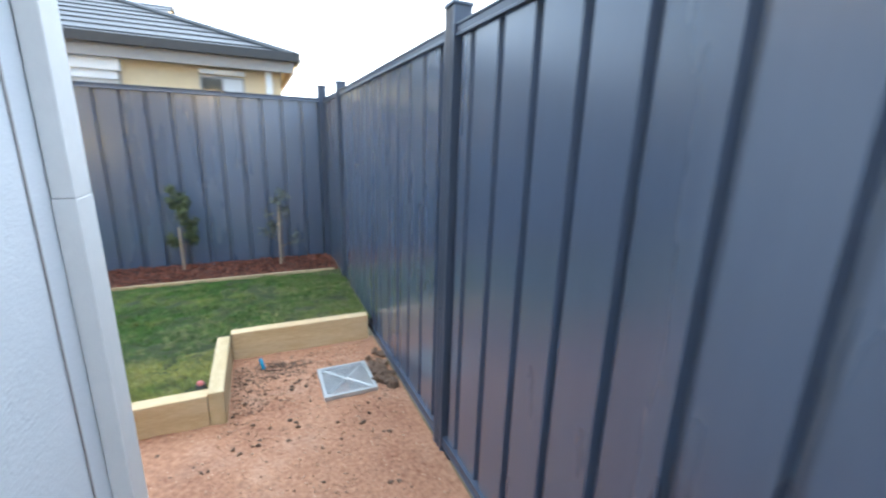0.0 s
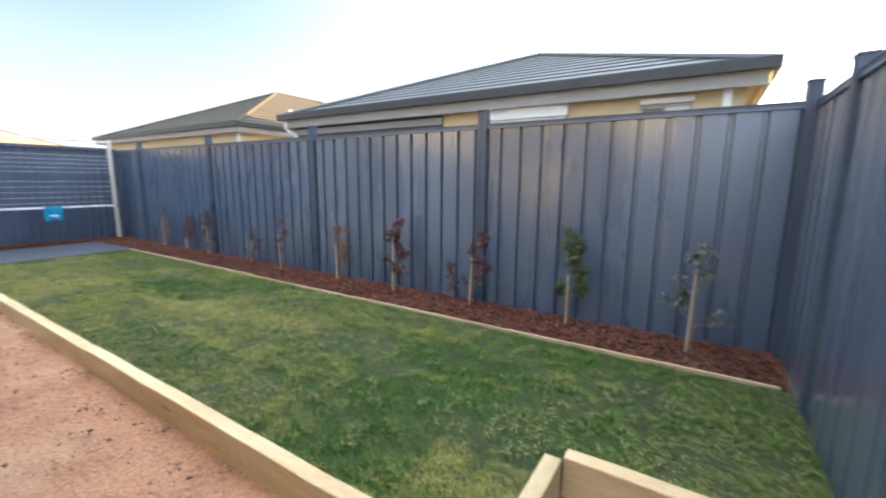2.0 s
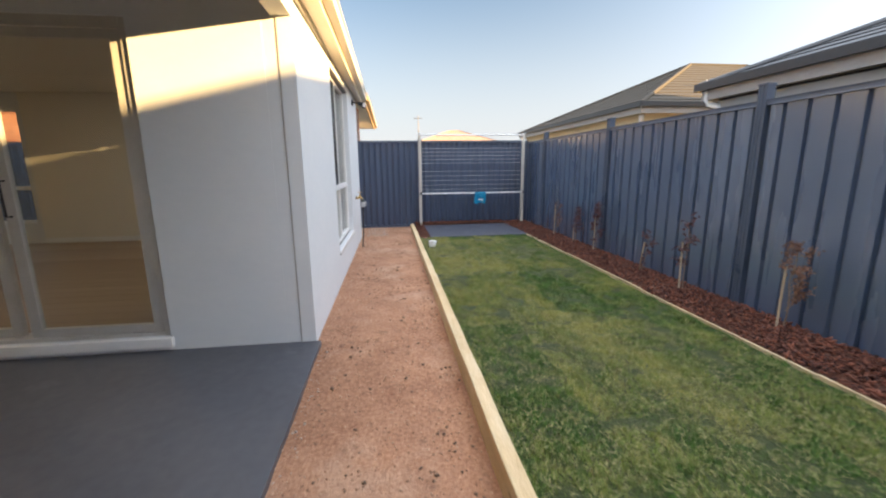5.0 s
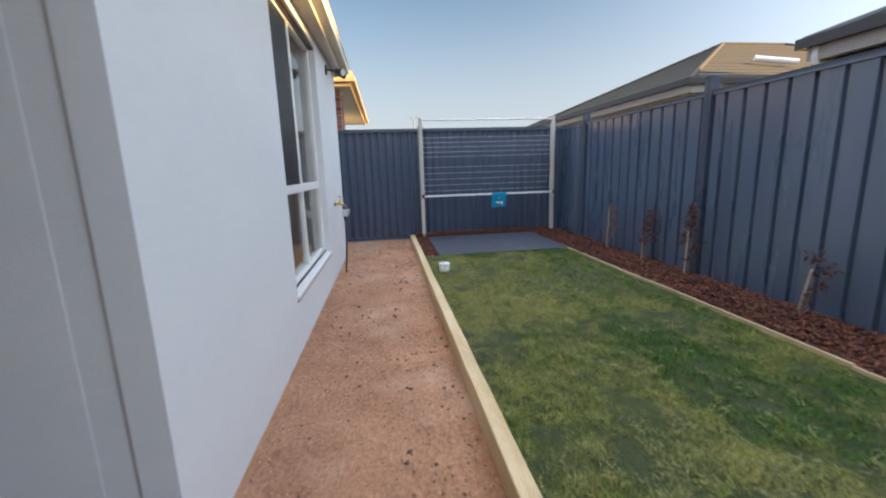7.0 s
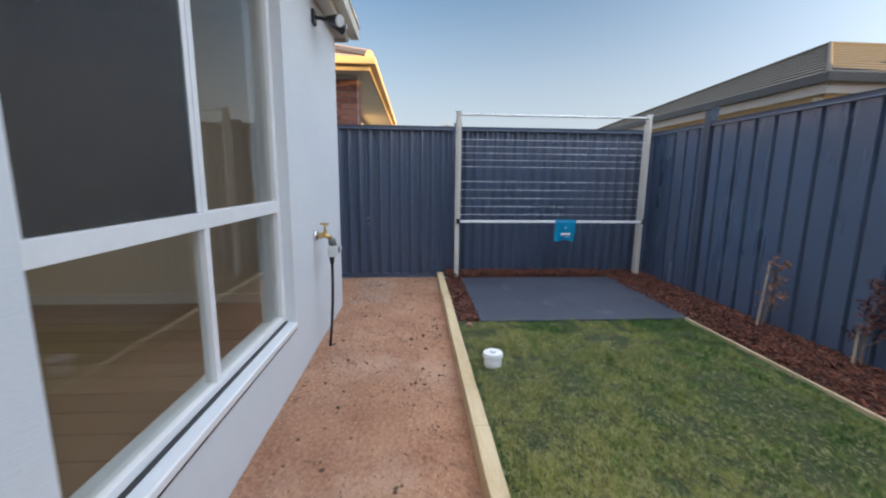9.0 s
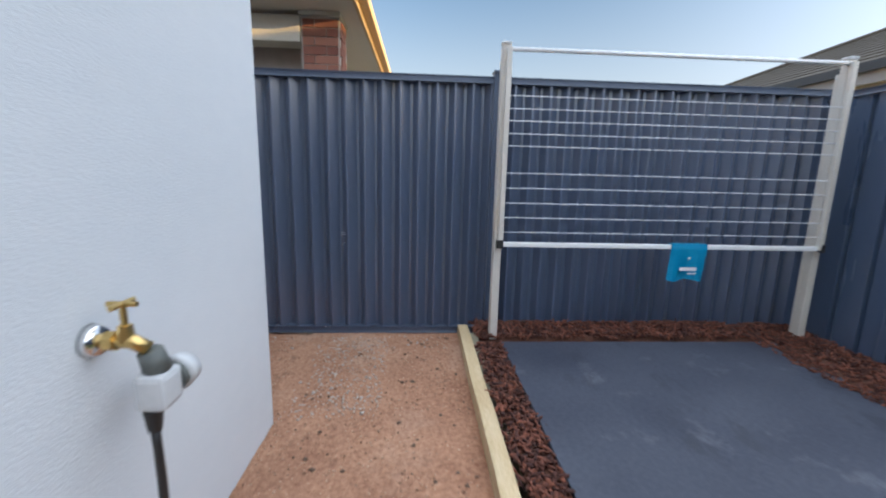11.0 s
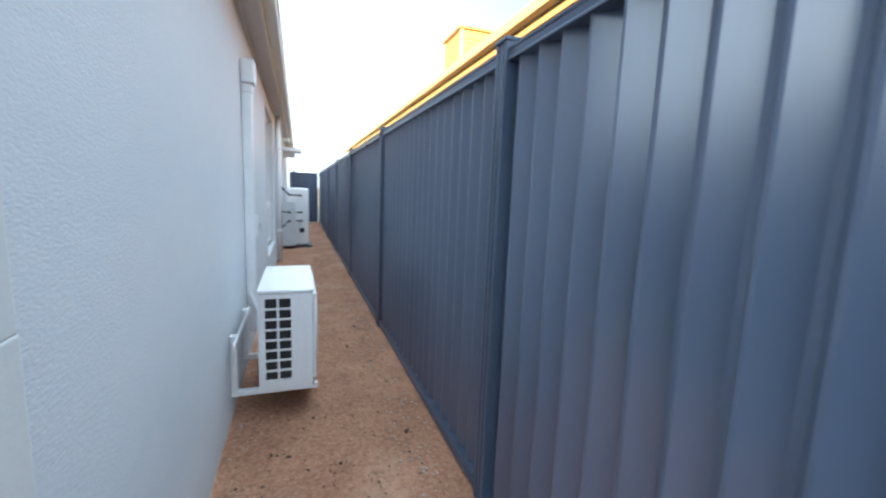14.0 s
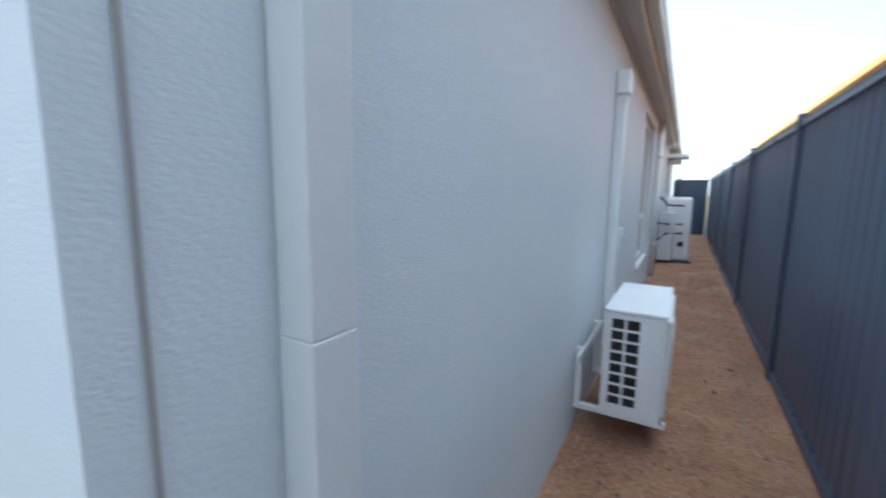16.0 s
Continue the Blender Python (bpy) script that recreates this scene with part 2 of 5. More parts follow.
worn(PAD, (0.20, 0.21, 0.24), 3.3, 0.60, 0.72, 0.40)
worn(PAD, (0.022, 0.025, 0.036), 2.1, 0.60, 0.66, 0.55, (1, 2, 1))
worn(CONCRETE, (0.24, 0.24, 0.26), 2.6, 0.62, 0.76, 0.35)
worn(GRAVEL, (0.58, 0.42, 0.31), 1.7, 0.52, 0.74, 0.45)
worn(GRAVEL, (0.13, 0.062, 0.036), 6.5, 0.60, 0.68, 0.55)
worn(TIMBER, (0.17, 0.10, 0.045), 7.0, 0.70, 0.76, 0.7, (0.8, 2.2, 2.2), 2)
worn(TIMBER, (0.70, 0.60, 0.42), 1.4, 0.50, 0.70, 0.5, (1, 5, 5))


def screen_material():
    """Fine dark mesh: half of it lets the view through."""
    m = bpy.data.materials.new("insect_screen")
    m.use_nodes = True
    n, l = m.node_tree.nodes, m.node_tree.links
    out = next(x for x in n if x.type == "OUTPUT_MATERIAL")
    shader, clear, mix = n["Principled BSDF"], n.new("ShaderNodeBsdfTransparent"), n.new("ShaderNodeMixShader")
    shader.inputs["Base Color"].default_value, shader.inputs["Roughness"].default_value = (0.030, 0.034, 0.042, 1), 0.5
    mix.inputs["Fac"].default_value = 0.55
    l.new(clear.outputs["BSDF"], mix.inputs[1])
    l.new(shader.outputs["BSDF"], mix.inputs[2])
    l.new(mix.outputs["Shader"], out.inputs["Surface"])
    return m


SCREEN = screen_material()


def grass_material():
    """Blades: deep green, paler slab by slab where the rolled turf has dried, with small straw-brown tufts."""
    m = surf("grass_blades", (0.012, 0.052, 0.005), (0.080, 0.172, 0.024), 5.0, 0.55, per_island=0.7, spec=0.25)
    n, l = m.node_tree.nodes, m.node_tree.links
    shader, ramp = n["Principled BSDF"], next(x for x in n if x.type == "VALTORGB")
    tc = n.new("ShaderNodeTexCoord")
    colour = ramp.outputs["Color"]
    wobble, shift, scaled, slab, pale = (n.new("ShaderNode" + k) for k in ("TexNoise", "VectorMath", "VectorMath", "TexBrick", "MapRange"))
    wobble.inputs["Scale"].default_value, wobble.inputs["Detail"].default_value = 7.0, 4
    scaled.operation, shift.operation = "SCALE", "ADD"
    scaled.inputs["Scale"].default_value = 0.16
    slab.inputs["Scale"].default_value, slab.inputs["Mortar Size"].default_value = 1.0, 0.0
    slab.inputs["Brick Width"].default_value, slab.inputs["Row Height"].default_value = 1.55, 0.46
    slab.inputs["Color1"].default_value, slab.inputs["Color2"].default_value = (0, 0, 0, 1), (1, 1, 1, 1)
    l.new(tc.outputs["Object"], wobble.inputs["Vector"])
    l.new(wobble.outputs["Color"], scaled.inputs[0])
    l.new(tc.outputs["Object"], shift.inputs[0])
    l.new(scaled.outputs["Vector"], shift.inputs[1])
    l.new(shift.outputs["Vector"], slab.inputs["Vector"])
    pale.inputs["To Min"].default_value, pale.inputs["To Max"].default_value = -0.15, 0.09
    l.new(slab.outputs["Color"], pale.inputs["Value"])
    place, green_side, sum_up = (n.new("ShaderNode" + k) for k in ("SeparateXYZ", "MapRange", "Math"))
    green_side.inputs["From Min"].default_value, green_side.inputs["From Max"].default_value, green_side.inputs["To Max"].default_value = 3.65, 4.25, -0.09
    l.new(tc.outputs["Object"], place.inputs["Vector"])
    l.new(place.outputs["Y"], green_side.inputs["Value"])
    l.new(pale.outputs["Result"], sum_up.inputs[0])
    l.new(green_side.outputs["Result"], sum_up.inputs[1])
    for stretch, scale, detail, low, high, most, tone, by_slab in (
            ((0.8, 1.7, 0.0), 1.35, 6, 0.44, 0.64, 0.82, (0.310, 0.310, 0.070), True),
            ((1.0, 1.4, 0.0), 5.5, 5, 0.44, 0.70, 0.60, (0.290, 0.260, 0.095), True),
            ((1.0, 1.0, 0.0), 13.0, 4, 0.56, 0.68, 0.75, (0.120, 0.080, 0.036), False)):
        mp, tex, edge, mix, add = (n.new("ShaderNode" + k) for k in ("Mapping", "TexNoise", "MapRange", "Mix", "Math"))
        mix.data_type = "RGBA"
        mp.inputs["Scale"].default_value = stretch
        tex.inputs["Scale"].default_value, tex.inputs["Detail"].default_value, tex.inputs["Roughness"].default_value = scale, detail, 0.76
        edge.inputs["From Min"].default_value, edge.inputs["From Max"].default_value, edge.inputs["To Max"].default_value = low, high, most
        mix.inputs["B"].default_value = (*tone, 1)
        l.new(tc.outputs["Object"], mp.inputs["Vector"])
        l.new(mp.outputs["Vector"], tex.inputs["Vector"])
        l.new(tex.outputs["Fac"], add.inputs[0])
        add.inputs[1].default_value = 0.0
        if by_slab:
            l.new(sum_up.outputs["Value"], add.inputs[1])
        l.new(add.outputs["Value"], edge.inputs["Value"])
        l.new(edge.outputs["Result"], mix.inputs["Factor"])
        l.new(colour, mix.inputs["A"])
        colour = mix.outputs["Result"]
    l.new(colour, shader.inputs["Base Color"])
    return m


GRASS = grass_material()


# ---- building helpers ----
def box(bm, x0, x1, y0, y1, z0, z1, bevel=0.0):
    made = bmesh.ops.create_cube(bm, size=1.0, matrix=Matrix.Translation(((x0 + x1) / 2, (y0 + y1) / 2, (z0 + z1) / 2)) @ Matrix.Diagonal((abs(x1 - x0), abs(y1 - y0), abs(z1 - z0), 1)))
    if bevel:
        edges = {e for v in made["verts"] for e in v.link_edges}
        bmesh.ops.bevel(bm, geom=list(edges), offset=bevel, segments=2, affect="EDGES", profile=0.6)
    return bm


def boxes(*rows, bevel=0.0):
    bm = bmesh.new()
    for row in rows:
        box(bm, *row, bevel=bevel)
    return bm


def rod(bm, a, b, r, r2=None, sides=10):
    """A round bar from a to b."""
    a, b = Vector(a), Vector(b)
    way = b - a
    turn = way.to_track_quat("Z", "Y").to_matrix().to_4x4()
    bmesh.ops.create_cone(bm, cap_ends=True, segments=sides, radius1=r, radius2=r if r2 is None else r2, depth=way.length, matrix=Matrix.Translation((a + b) / 2) @ turn)
    return bm


def pipe(bm, points, r, sides=10):
    """A round tube along a line of points, in one skin."""
    pts = [Vector(p) for p in points]
    rings = []
    for i, p in enumerate(pts):
        way = (pts[min(i + 1, len(pts) - 1)] - pts[max(i - 1, 0)]).normalized()
        turn = way.to_track_quat("Z", "Y").to_matrix()
        rings.append([bm.verts.new(p + turn @ Vector((math.cos(k * math.tau / sides) * r, math.sin(k * math.tau / sides) * r, 0))) for k in range(sides)])
    for low, high in zip(rings, rings[1:]):
        shift = min(range(sides), key=lambda q: (high[q].co - low[0].co).length)
        for k in range(sides):
            bm.faces.new((low[k], low[(k + 1) % sides], high[(k + 1 + shift) % sides], high[(k + shift) % sides]))
    bm.faces.new(rings[0][::-1])
    bm.faces.new(rings[-1])
    return bm


def finish(name, bm, material, smooth=False):
    mesh = bpy.data.meshes.new(name)
    bmesh.ops.recalc_face_normals(bm, faces=bm.faces[:])
    bm.to_mesh(mesh)
    bm.free()
    mesh.materials.append(material)
    if smooth:
        mesh.polygons.foreach_set("use_smooth", [True] * len(mesh.polygons))
    return new(name, mesh)


def thing(name, x, y, z, label, category, group="", kind=""):
    ob = new(name)
    ob.empty_display_size = 0.1
    ob.matrix_basis = Matrix.Translation((x, y, z))
    return tagged(ob, label, category, group, kind)


def part(name, bm, material, parent, label="", smooth=False):
    """Links a bmesh in world coordinates as one mesh object under a thing or a part."""
    ob = bm if isinstance(bm, bpy.types.Object) else finish(name, bm, material, smooth)
    ob.parent = parent
    if parent.parent is None:
        ob.matrix_parent_inverse = parent.matrix_basis.inverted()
    return tagged(ob, label)


def structure(name, bm, material, label, category):
    return tagged(finish(name, bm, material), label, category, kind="structure")


def from_arrays(name, verts, faces, material):
    mesh = bpy.data.meshes.new(name)
    mesh.from_pydata(verts, [], faces)
    mesh.materials.append(material)
    mesh.update()
    return new(name, mesh)


def ground_z(x, y):
    """Height of the gravel: it rises gently from the pit towards the far fence."""
    rise = min(max(-(x + 0.3) / 9.5, 0.0), 1.0) * 0.095
    return rise


# ---- large structure ----
NORTH, WEST, EAST, WING, BASE = 1.548, -8.777, -0.46, -4.07, -0.30
HEAD, SOFF = 2.70, 2.55


def patch(name, x0, x1, y0, y1, step, height, material, label, category, rough=0.006, seed=1.0):
    nx, ny = max(int((x1 - x0) / step), 1), max(int((y1 - y0) / step), 1)
    verts, faces = [], []
    for j in range(ny + 1):
        for i in range(nx + 1):
            x, y = x0 + (x1 - x0) * i / nx, y0 + (y1 - y0) * j / ny
            bumpy = noise.noise((x * 2.3, y * 2.3, seed)) * rough * 1.5 + noise.noise((x * 9, y * 9, seed + 4)) * rough
            verts.append((x, y, height(x, y) + bumpy))
    for j in range(ny):
        for i in range(nx):
            a = j * (nx + 1) + i
            faces.append((a, a + 1, a + nx + 2, a + nx + 1))
    ob = from_arrays(name, verts, faces, material)
    ob.data.polygons.foreach_set("use_smooth", [True] * len(faces))
    return tagged(ob, label, category, kind="structure")


structure("ground", boxes((-600, 600, -600, 600, -0.6, -0.32)), GROUND, "dry bare ground around the block reaching the horizon", "ground")
patch("gravel_path", -9.90, 0.64, NORTH - 0.02, 2.64, 0.045, ground_z, GRAVEL, "compacted orange crushed-rock path beside the house", "path", seed=3)
patch("gravel_notch", -0.42, 0.64, 2.62, 3.30, 0.045, ground_z, GRAVEL, "bare orange gravel pocket around the drainage pit", "path", seed=5)
patch("gravel_east", EAST - 0.02, 0.64, -6.0, NORTH, 0.06, ground_z, GRAVEL, "compacted orange gravel strip between house and steel fence", "path", seed=7)
patch("gravel_west", -9.90, WEST + 0.02, -14.4, NORTH, 0.05, lambda x, y: ground_z(x, y) - 0.012, GRAVEL, "narrow orange gravel side passage beside the house", "path", seed=9)
patch("lawn", -8.06, -0.39, 2.63, 4.60, 0.05, lambda x, y: 0.150, LAWN, "new rolled turf lawn, green with dried yellow patches", "lawn", rough=0.010, seed=11)
patch("lawn_corner", -0.39, 0.64, 3.30, 4.60, 0.05, lambda x, y: 0.150, LAWN, "corner of the turf lawn behind the gravel pocket", "lawn", rough=0.010, seed=11)
patch("mulch_bed_back", -9.90, 0.64, 4.60, 5.24, 0.05, lambda x, y: 0.150 + 0.03 * math.sin((y - 4.6) * 4.9), MULCH_BASE, "long raised garden bed covered in red bark mulch", "garden bed", rough=0.012, seed=13)
patch("mulch_bed_side", -9.90, -8.04, 2.70, 4.62, 0.05, lambda x, y: 0.145 if x > -9.55 else 0.185, MULCH_BASE, "strip of red bark mulch around the concrete pad", "garden bed", rough=0.012, seed=15)
tagged(finish("concrete_pad", boxes((-9.55, -8.06, 2.85, 4.92, 0.02, 0.168), bevel=0.006), PAD), "smooth charcoal concrete pad under the clothesline", "concrete pad", kind="structure")
slab_a = finish("patio_slab", boxes((WING, -2.315, -3.2, NORTH + 0.04, -0.2, 0.064), (-2.307, EAST - 0.02, -3.2, NORTH + 0.04, -0.2, 0.064), bevel=0.004), CONCRETE)
tagged(slab_a, "charcoal painted concrete patio slab with a sawn joint", "patio", kind="structure")


def wall_with_openings(name, axis, at, thick, a0, a1, z0, z1, openings, material, label):
    """A wall along x or y, built of blocks round its openings (a0, a1, z0, z1)."""
    bm = bmesh.new()

    def block(u0, u1, w0, w1):
        if u1 - u0 > 1e-4 and w1 - w0 > 1e-4:
            box(bm, *((u0, u1, at, at + thick) if axis == "x" else (at, at + thick, u0, u1)), w0, w1)

    at_u = a0
    for u0, u1, w0, w1 in sorted(openings):
        block(at_u, u0, z0, z1)
        block(u0, u1, z0, w0)
        block(u0, u1, w1, z1)
        at_u = u1
    block(at_u, a1, z0, z1)
    bmesh.ops.remove_doubles(bm, verts=bm.verts[:], dist=0.0005)
    return structure(name, bm, material, label, "wall")


WIN_N = (-7.32, -5.70, 0.44, 2.45)
WIN_W = (-5.15, -3.67, 0.52, 2.36)
WIN_W_FAR = (-11.6, -10.4, 1.5, 2.36)
DOOR = (-1.30, 0.51, 0.17, 2.35)
wall_with_openings("wall_north", "x", NORTH, -0.20, WEST, WING, BASE, HEAD, [WIN_N], RENDER, "pale grey rendered back wall of the house")
wall_with_openings("wall_west", "y", WEST, 0.20, -14.2, NORTH - 0.13, BASE, HEAD, [WIN_W_FAR, WIN_W], RENDER, "pale grey rendered side wall along the passage")
wall_with_openings("wall_patio", "y", WING, -0.20, -3.0, NORTH - 0.2, BASE, HEAD + 0.3, [DOOR], RENDER, "pale grey rendered patio wall with a sliding door")
structure("wall_patio_back", boxes((WING, EAST - 0.2, -3.2, -3.0, BASE, HEAD + 0.3)), RENDER, "rendered wall at the back of the patio", "wall")
structure("wall_east", boxes((EAST - 0.2, EAST, -6.0, 1.10, BASE, HEAD)), RENDER, "pale grey rendered east side wall of the house", "wall")
structure("wall_pier", boxes((-1.0, EAST, 1.10, 1.57, BASE, 2.38)), RENDER, "rendered corner pier holding up the patio roof", "wall")
structure("patio_beam", boxes((WING + 0.002, EAST, 1.41, NORTH - 0.003, 2.38, 2.72), bevel=0.004), RENDER_TRIM, "deep painted beam over the patio opening", "beam")
structure("patio_ceiling", boxes((WING, EAST, -3.2, 1.41, 2.70, 2.74)), SOFFIT, "flat painted ceiling of the covered patio", "ceiling")
structure("corner_trim", boxes((WING - 0.10, WING + 0.003, NORTH - 0.10, NORTH + 0.003, 0.066, 2.37)), RENDER, "rendered corner panel with a fine joint line", "trim")
structure("wall_inner", boxes((-8.59, -4.27, -6.2, -6.0, BASE, HEAD), (-4.27, -4.07, -6.2, -3.0, BASE, HEAD)), INTERIOR, "plain painted inner wall of the living room", "wall")
structure("inner_ceiling", boxes((-8.59, -4.27, -6.0, 1.37, 2.60, 2.64)), INTERIOR, "plain painted ceiling of the living room", "ceiling")
structure("room_floor", boxes((-8.59, -4.27, -6.0, 1.37, 0.0, 0.175)), FLOOR_WOOD, "brown timber floor of the living room", "floor")
structure("inner_lining", boxes((-8.59, -8.575, -3.6, 1.37, 0.176, 2.6), (-8.59, -8.575, -6.0, -5.2, 0.176, 2.6)), INTERIOR, "cream painted plaster lining of the side wall", "wall")
structure("wall_end", boxes((WEST + 0.2, EAST, -14.2, -14.0, BASE, HEAD)), RENDER, "rendered front end wall of the house", "wall")


def eave(name, runs, label):
    """Soffit, fascia and gutter round the edge of the roof: runs of (x0, x1, y0, y1) for each piece."""
    t = thing(name, runs[0][1][0], runs[0][1][2], SOFF, label, "gutter")
    for kind, (x0, x1, y0, y1), z0, z1, m in runs:
        part(kind, boxes((x0, x1, y0, y1, z0, z1), bevel=0.004), m, t)
    return t


GX, GY = WEST - 0.24, NORTH + 0.25
eave("roof_edge", [("soffit", (GX + 0.1, EAST + 0.2, NORTH + 0.002, GY - 0.105, ), SOFF, SOFF + 0.012, SOFFIT),
                   ("moulding", (WEST - 0.02, EAST, NORTH + 0.002, NORTH + 0.03), SOFF - 0.035, SOFF - 0.002, SOFFIT),
                   ("fascia", (GX + 0.1, EAST + 0.2, GY - 0.10, GY - 0.082), SOFF - 0.03, SOFF + 0.16, CREAM_METAL),
                   ("gutter", (GX, EAST + 0.3, GY - 0.08, GY), SOFF + 0.02, SOFF + 0.12, CREAM_METAL),
                   ("gutter_lip", (GX, EAST + 0.3, GY - 0.002, GY + 0.012), SOFF + 0.115, SOFF + 0.135, CREAM_METAL)], "cream steel gutter and painted eave along the back wall")
eave("roof_edge", [("soffit", (GX + 0.105, WEST - 0.002, -14.2, NORTH - 0.02), SOFF, SOFF + 0.012, SOFFIT),
                   ("moulding", (WEST - 0.03, WEST - 0.002, -14.2, NORTH), SOFF - 0.035, SOFF - 0.002, SOFFIT),
                   ("fascia", (GX + 0.082, GX + 0.10, -14.2, NORTH + 0.14), SOFF - 0.03, SOFF + 0.16, CREAM_METAL),
                   ("gutter", (GX, GX + 0.08, -14.2, GY - 0.09), SOFF + 0.02, SOFF + 0.12, CREAM_METAL),
                   ("gutter_lip", (GX - 0.012, GX + 0.002, -14.2, GY), SOFF + 0.115, SOFF + 0.135, CREAM_METAL)], "cream steel gutter and painted eave along the side wall")
roof_bm = bmesh.new()
rx0, rx1, ry0, ry1 = GX + 0.02, EAST + 0.28, -14.2, GY - 0.02
mid = (rx0 + rx1) / 2
corners = [roof_bm.verts.new(p) for p in ((rx0, ry0, 2.70), (rx1, ry0, 2.70), (rx1, ry1, 2.70), (rx0, ry1, 2.70), (mid, ry0 + 4.2, 4.45), (mid, ry1 - 4.2, 4.45), (rx0, ry0, 2.66), (rx1, ry0, 2.66), (rx1, ry1, 2.66), (rx0, ry1, 2.66))]
for f in ((0, 1, 4), (1, 2, 5, 4), (2, 3, 5), (3, 0, 4, 5), (6, 7, 1, 0), (7, 8, 2, 1), (8, 9, 3, 2), (9, 6, 0, 3), (6, 9, 8, 7)):
    roof_bm.faces.new([corners[i] for i in f])
structure("roof", roof_bm, ROOF_TILE, "low grey tiled hip roof of the house", "roof")


# ---- fences ----
WIDE = ((0.0, 0.0), (0.145, 0.0), (0.152, -0.030), (0.176, -0.030), (0.184, 0.0), (0.192, 0.0))
EVEN = ((0.0, 0.0), (0.010, 0.0), (0.068, -0.050), (0.086, -0.050), (0.123, 0.0))


def to_world(axis, at, out, u, d, z):
    """u runs along the fence and d out of its face towards the yard."""
    return (u, at + out * d, z) if axis == "x" else (at + out * d, u, z)


def sheet(axis, at, out, u0, u1, z0, z1, profile, thick=0.003, phase=0.0, gap=0):
    verts, faces, period, line, k = [], [], profile[-1][0], [], -1
    while True:
        for u, d in profile[:-1]:
            line.append((u0 + phase + k * period + u, d))
        k += 1
        if u0 + phase + k * period >= u1:
            break
    line = [(u0, 0.0)] + [(u, d) for u, d in line if u0 < u < u1] + [(u1, 0.0)]
    if gap > 0:
        line = [(u0, -0.030), (u0 + 0.036, -0.030), (u0 + 0.044, 0.0)] + [(u, d) for u, d in line if u > u0 + 0.048]
    elif gap < 0:
        line = [(u, d) for u, d in line if u < u1 - 0.048] + [(u1 - 0.044, 0.0), (u1 - 0.036, -0.030), (u1, -0.030)]
    for off in (0.0, -thick):
        for z in (z0, z1):
            verts += [to_world(axis, at, out, u, d + off, z) for u, d in line]
    n = len(line)
    for i in range(n - 1):
        faces += [(i, i + 1, n + i + 1, n + i), (2 * n + i, 3 * n + i, 3 * n + i + 1, 2 * n + i + 1)]
    return verts, faces


def extrude_plan(axis, at, out, outline, z0, z1):
    bm = bmesh.new()
    low = [bm.verts.new(to_world(axis, at, out, u, d, z0)) for u, d in outline]
    high = [bm.verts.new(to_world(axis, at, out, u, d, z1)) for u, d in outline]
    n = len(outline)
    for i in range(n):
        bm.faces.new((low[i], low[(i + 1) % n], high[(i + 1) % n], high[i]))
    bm.faces.new(low[::-1])
    bm.faces.new(high)
    return bm


POST_PLAN = ((-0.034, -0.060), (-0.034, 0.018), (-0.022, 0.018), (-0.018, 0.011), (-0.006, 0.011), (-0.003, 0.017), (0.003, 0.017), (0.006, 0.011), (0.018, 0.011), (0.022, 0.018), (0.034, 0.018), (0.034, -0.060))


def steel_fence(axis, at, out, u0, u1, posts, z0, z1, post_top, profile, label, ground=0.0):
    t = thing("steel_fence", *to_world(axis, at, out, (u0 + u1) / 2, 0, ground), label, "fence", "boundary fences")
    for p in posts:
        post = part("post", extrude_plan(axis, at, out, [(p + u * 1.25, d) for u, d in POST_PLAN], ground - 0.05, post_top), STEEL_POST, t)
        a, b = to_world(axis, at, out, p - 0.047, -0.065, post_top), to_world(axis, at, out, p + 0.047, 0.024, post_top + 0.014)
        part("post_cap", boxes((min(a[0], b[0]), max(a[0], b[0]), min(a[1], b[1]), max(a[1], b[1]), a[2], b[2]), bevel=0.003), STEEL_POST, post)
    stops = [u0, *posts, u1]
    for a, b in zip(stops, stops[1:]):
        if b - a < 0.12:
            continue
        a, b = a + 0.034, b - 0.034
        verts, faces = sheet(axis, at - out * 0.004, out, a, b, z0 + 0.02, z1 - 0.012, profile, phase=0.071 if profile is EVEN else 0.102 if axis == "y" else 0.0, gap=0 if profile is EVEN else 1 if axis == "x" else -1)
        part("panel", from_arrays("panel", verts, faces, STEEL_EVEN if profile is EVEN else STEEL), None, t)
        for name, lo, hi in (("top_rail", z1 - 0.045, z1), ("bottom_rail", z0, z0 + 0.05)):
            lip = 0.006
            plan = ((-0.050, hi), (-0.050, lo), (0.010, lo), (0.010, lo + lip), (0.006, lo + 2 * lip), (0.006, hi - 2 * lip), (0.010, hi - lip), (0.010, hi))
            bm = bmesh.new()
            ends = [[bm.verts.new(to_world(axis, at, out, u, d, z)) for d, z in plan] for u in (a + 0.0005, b - 0.0005)]
            m = len(plan)
            for i in range(m):
                bm.faces.new((ends[0][i], ends[0][(i + 1) % m], ends[1][(i + 1) % m], ends[1][i]))
            bm.faces.new(ends[0])
            bm.faces.new(ends[1][::-1])
            part(name, bm, STEEL_POST, t)
    return t


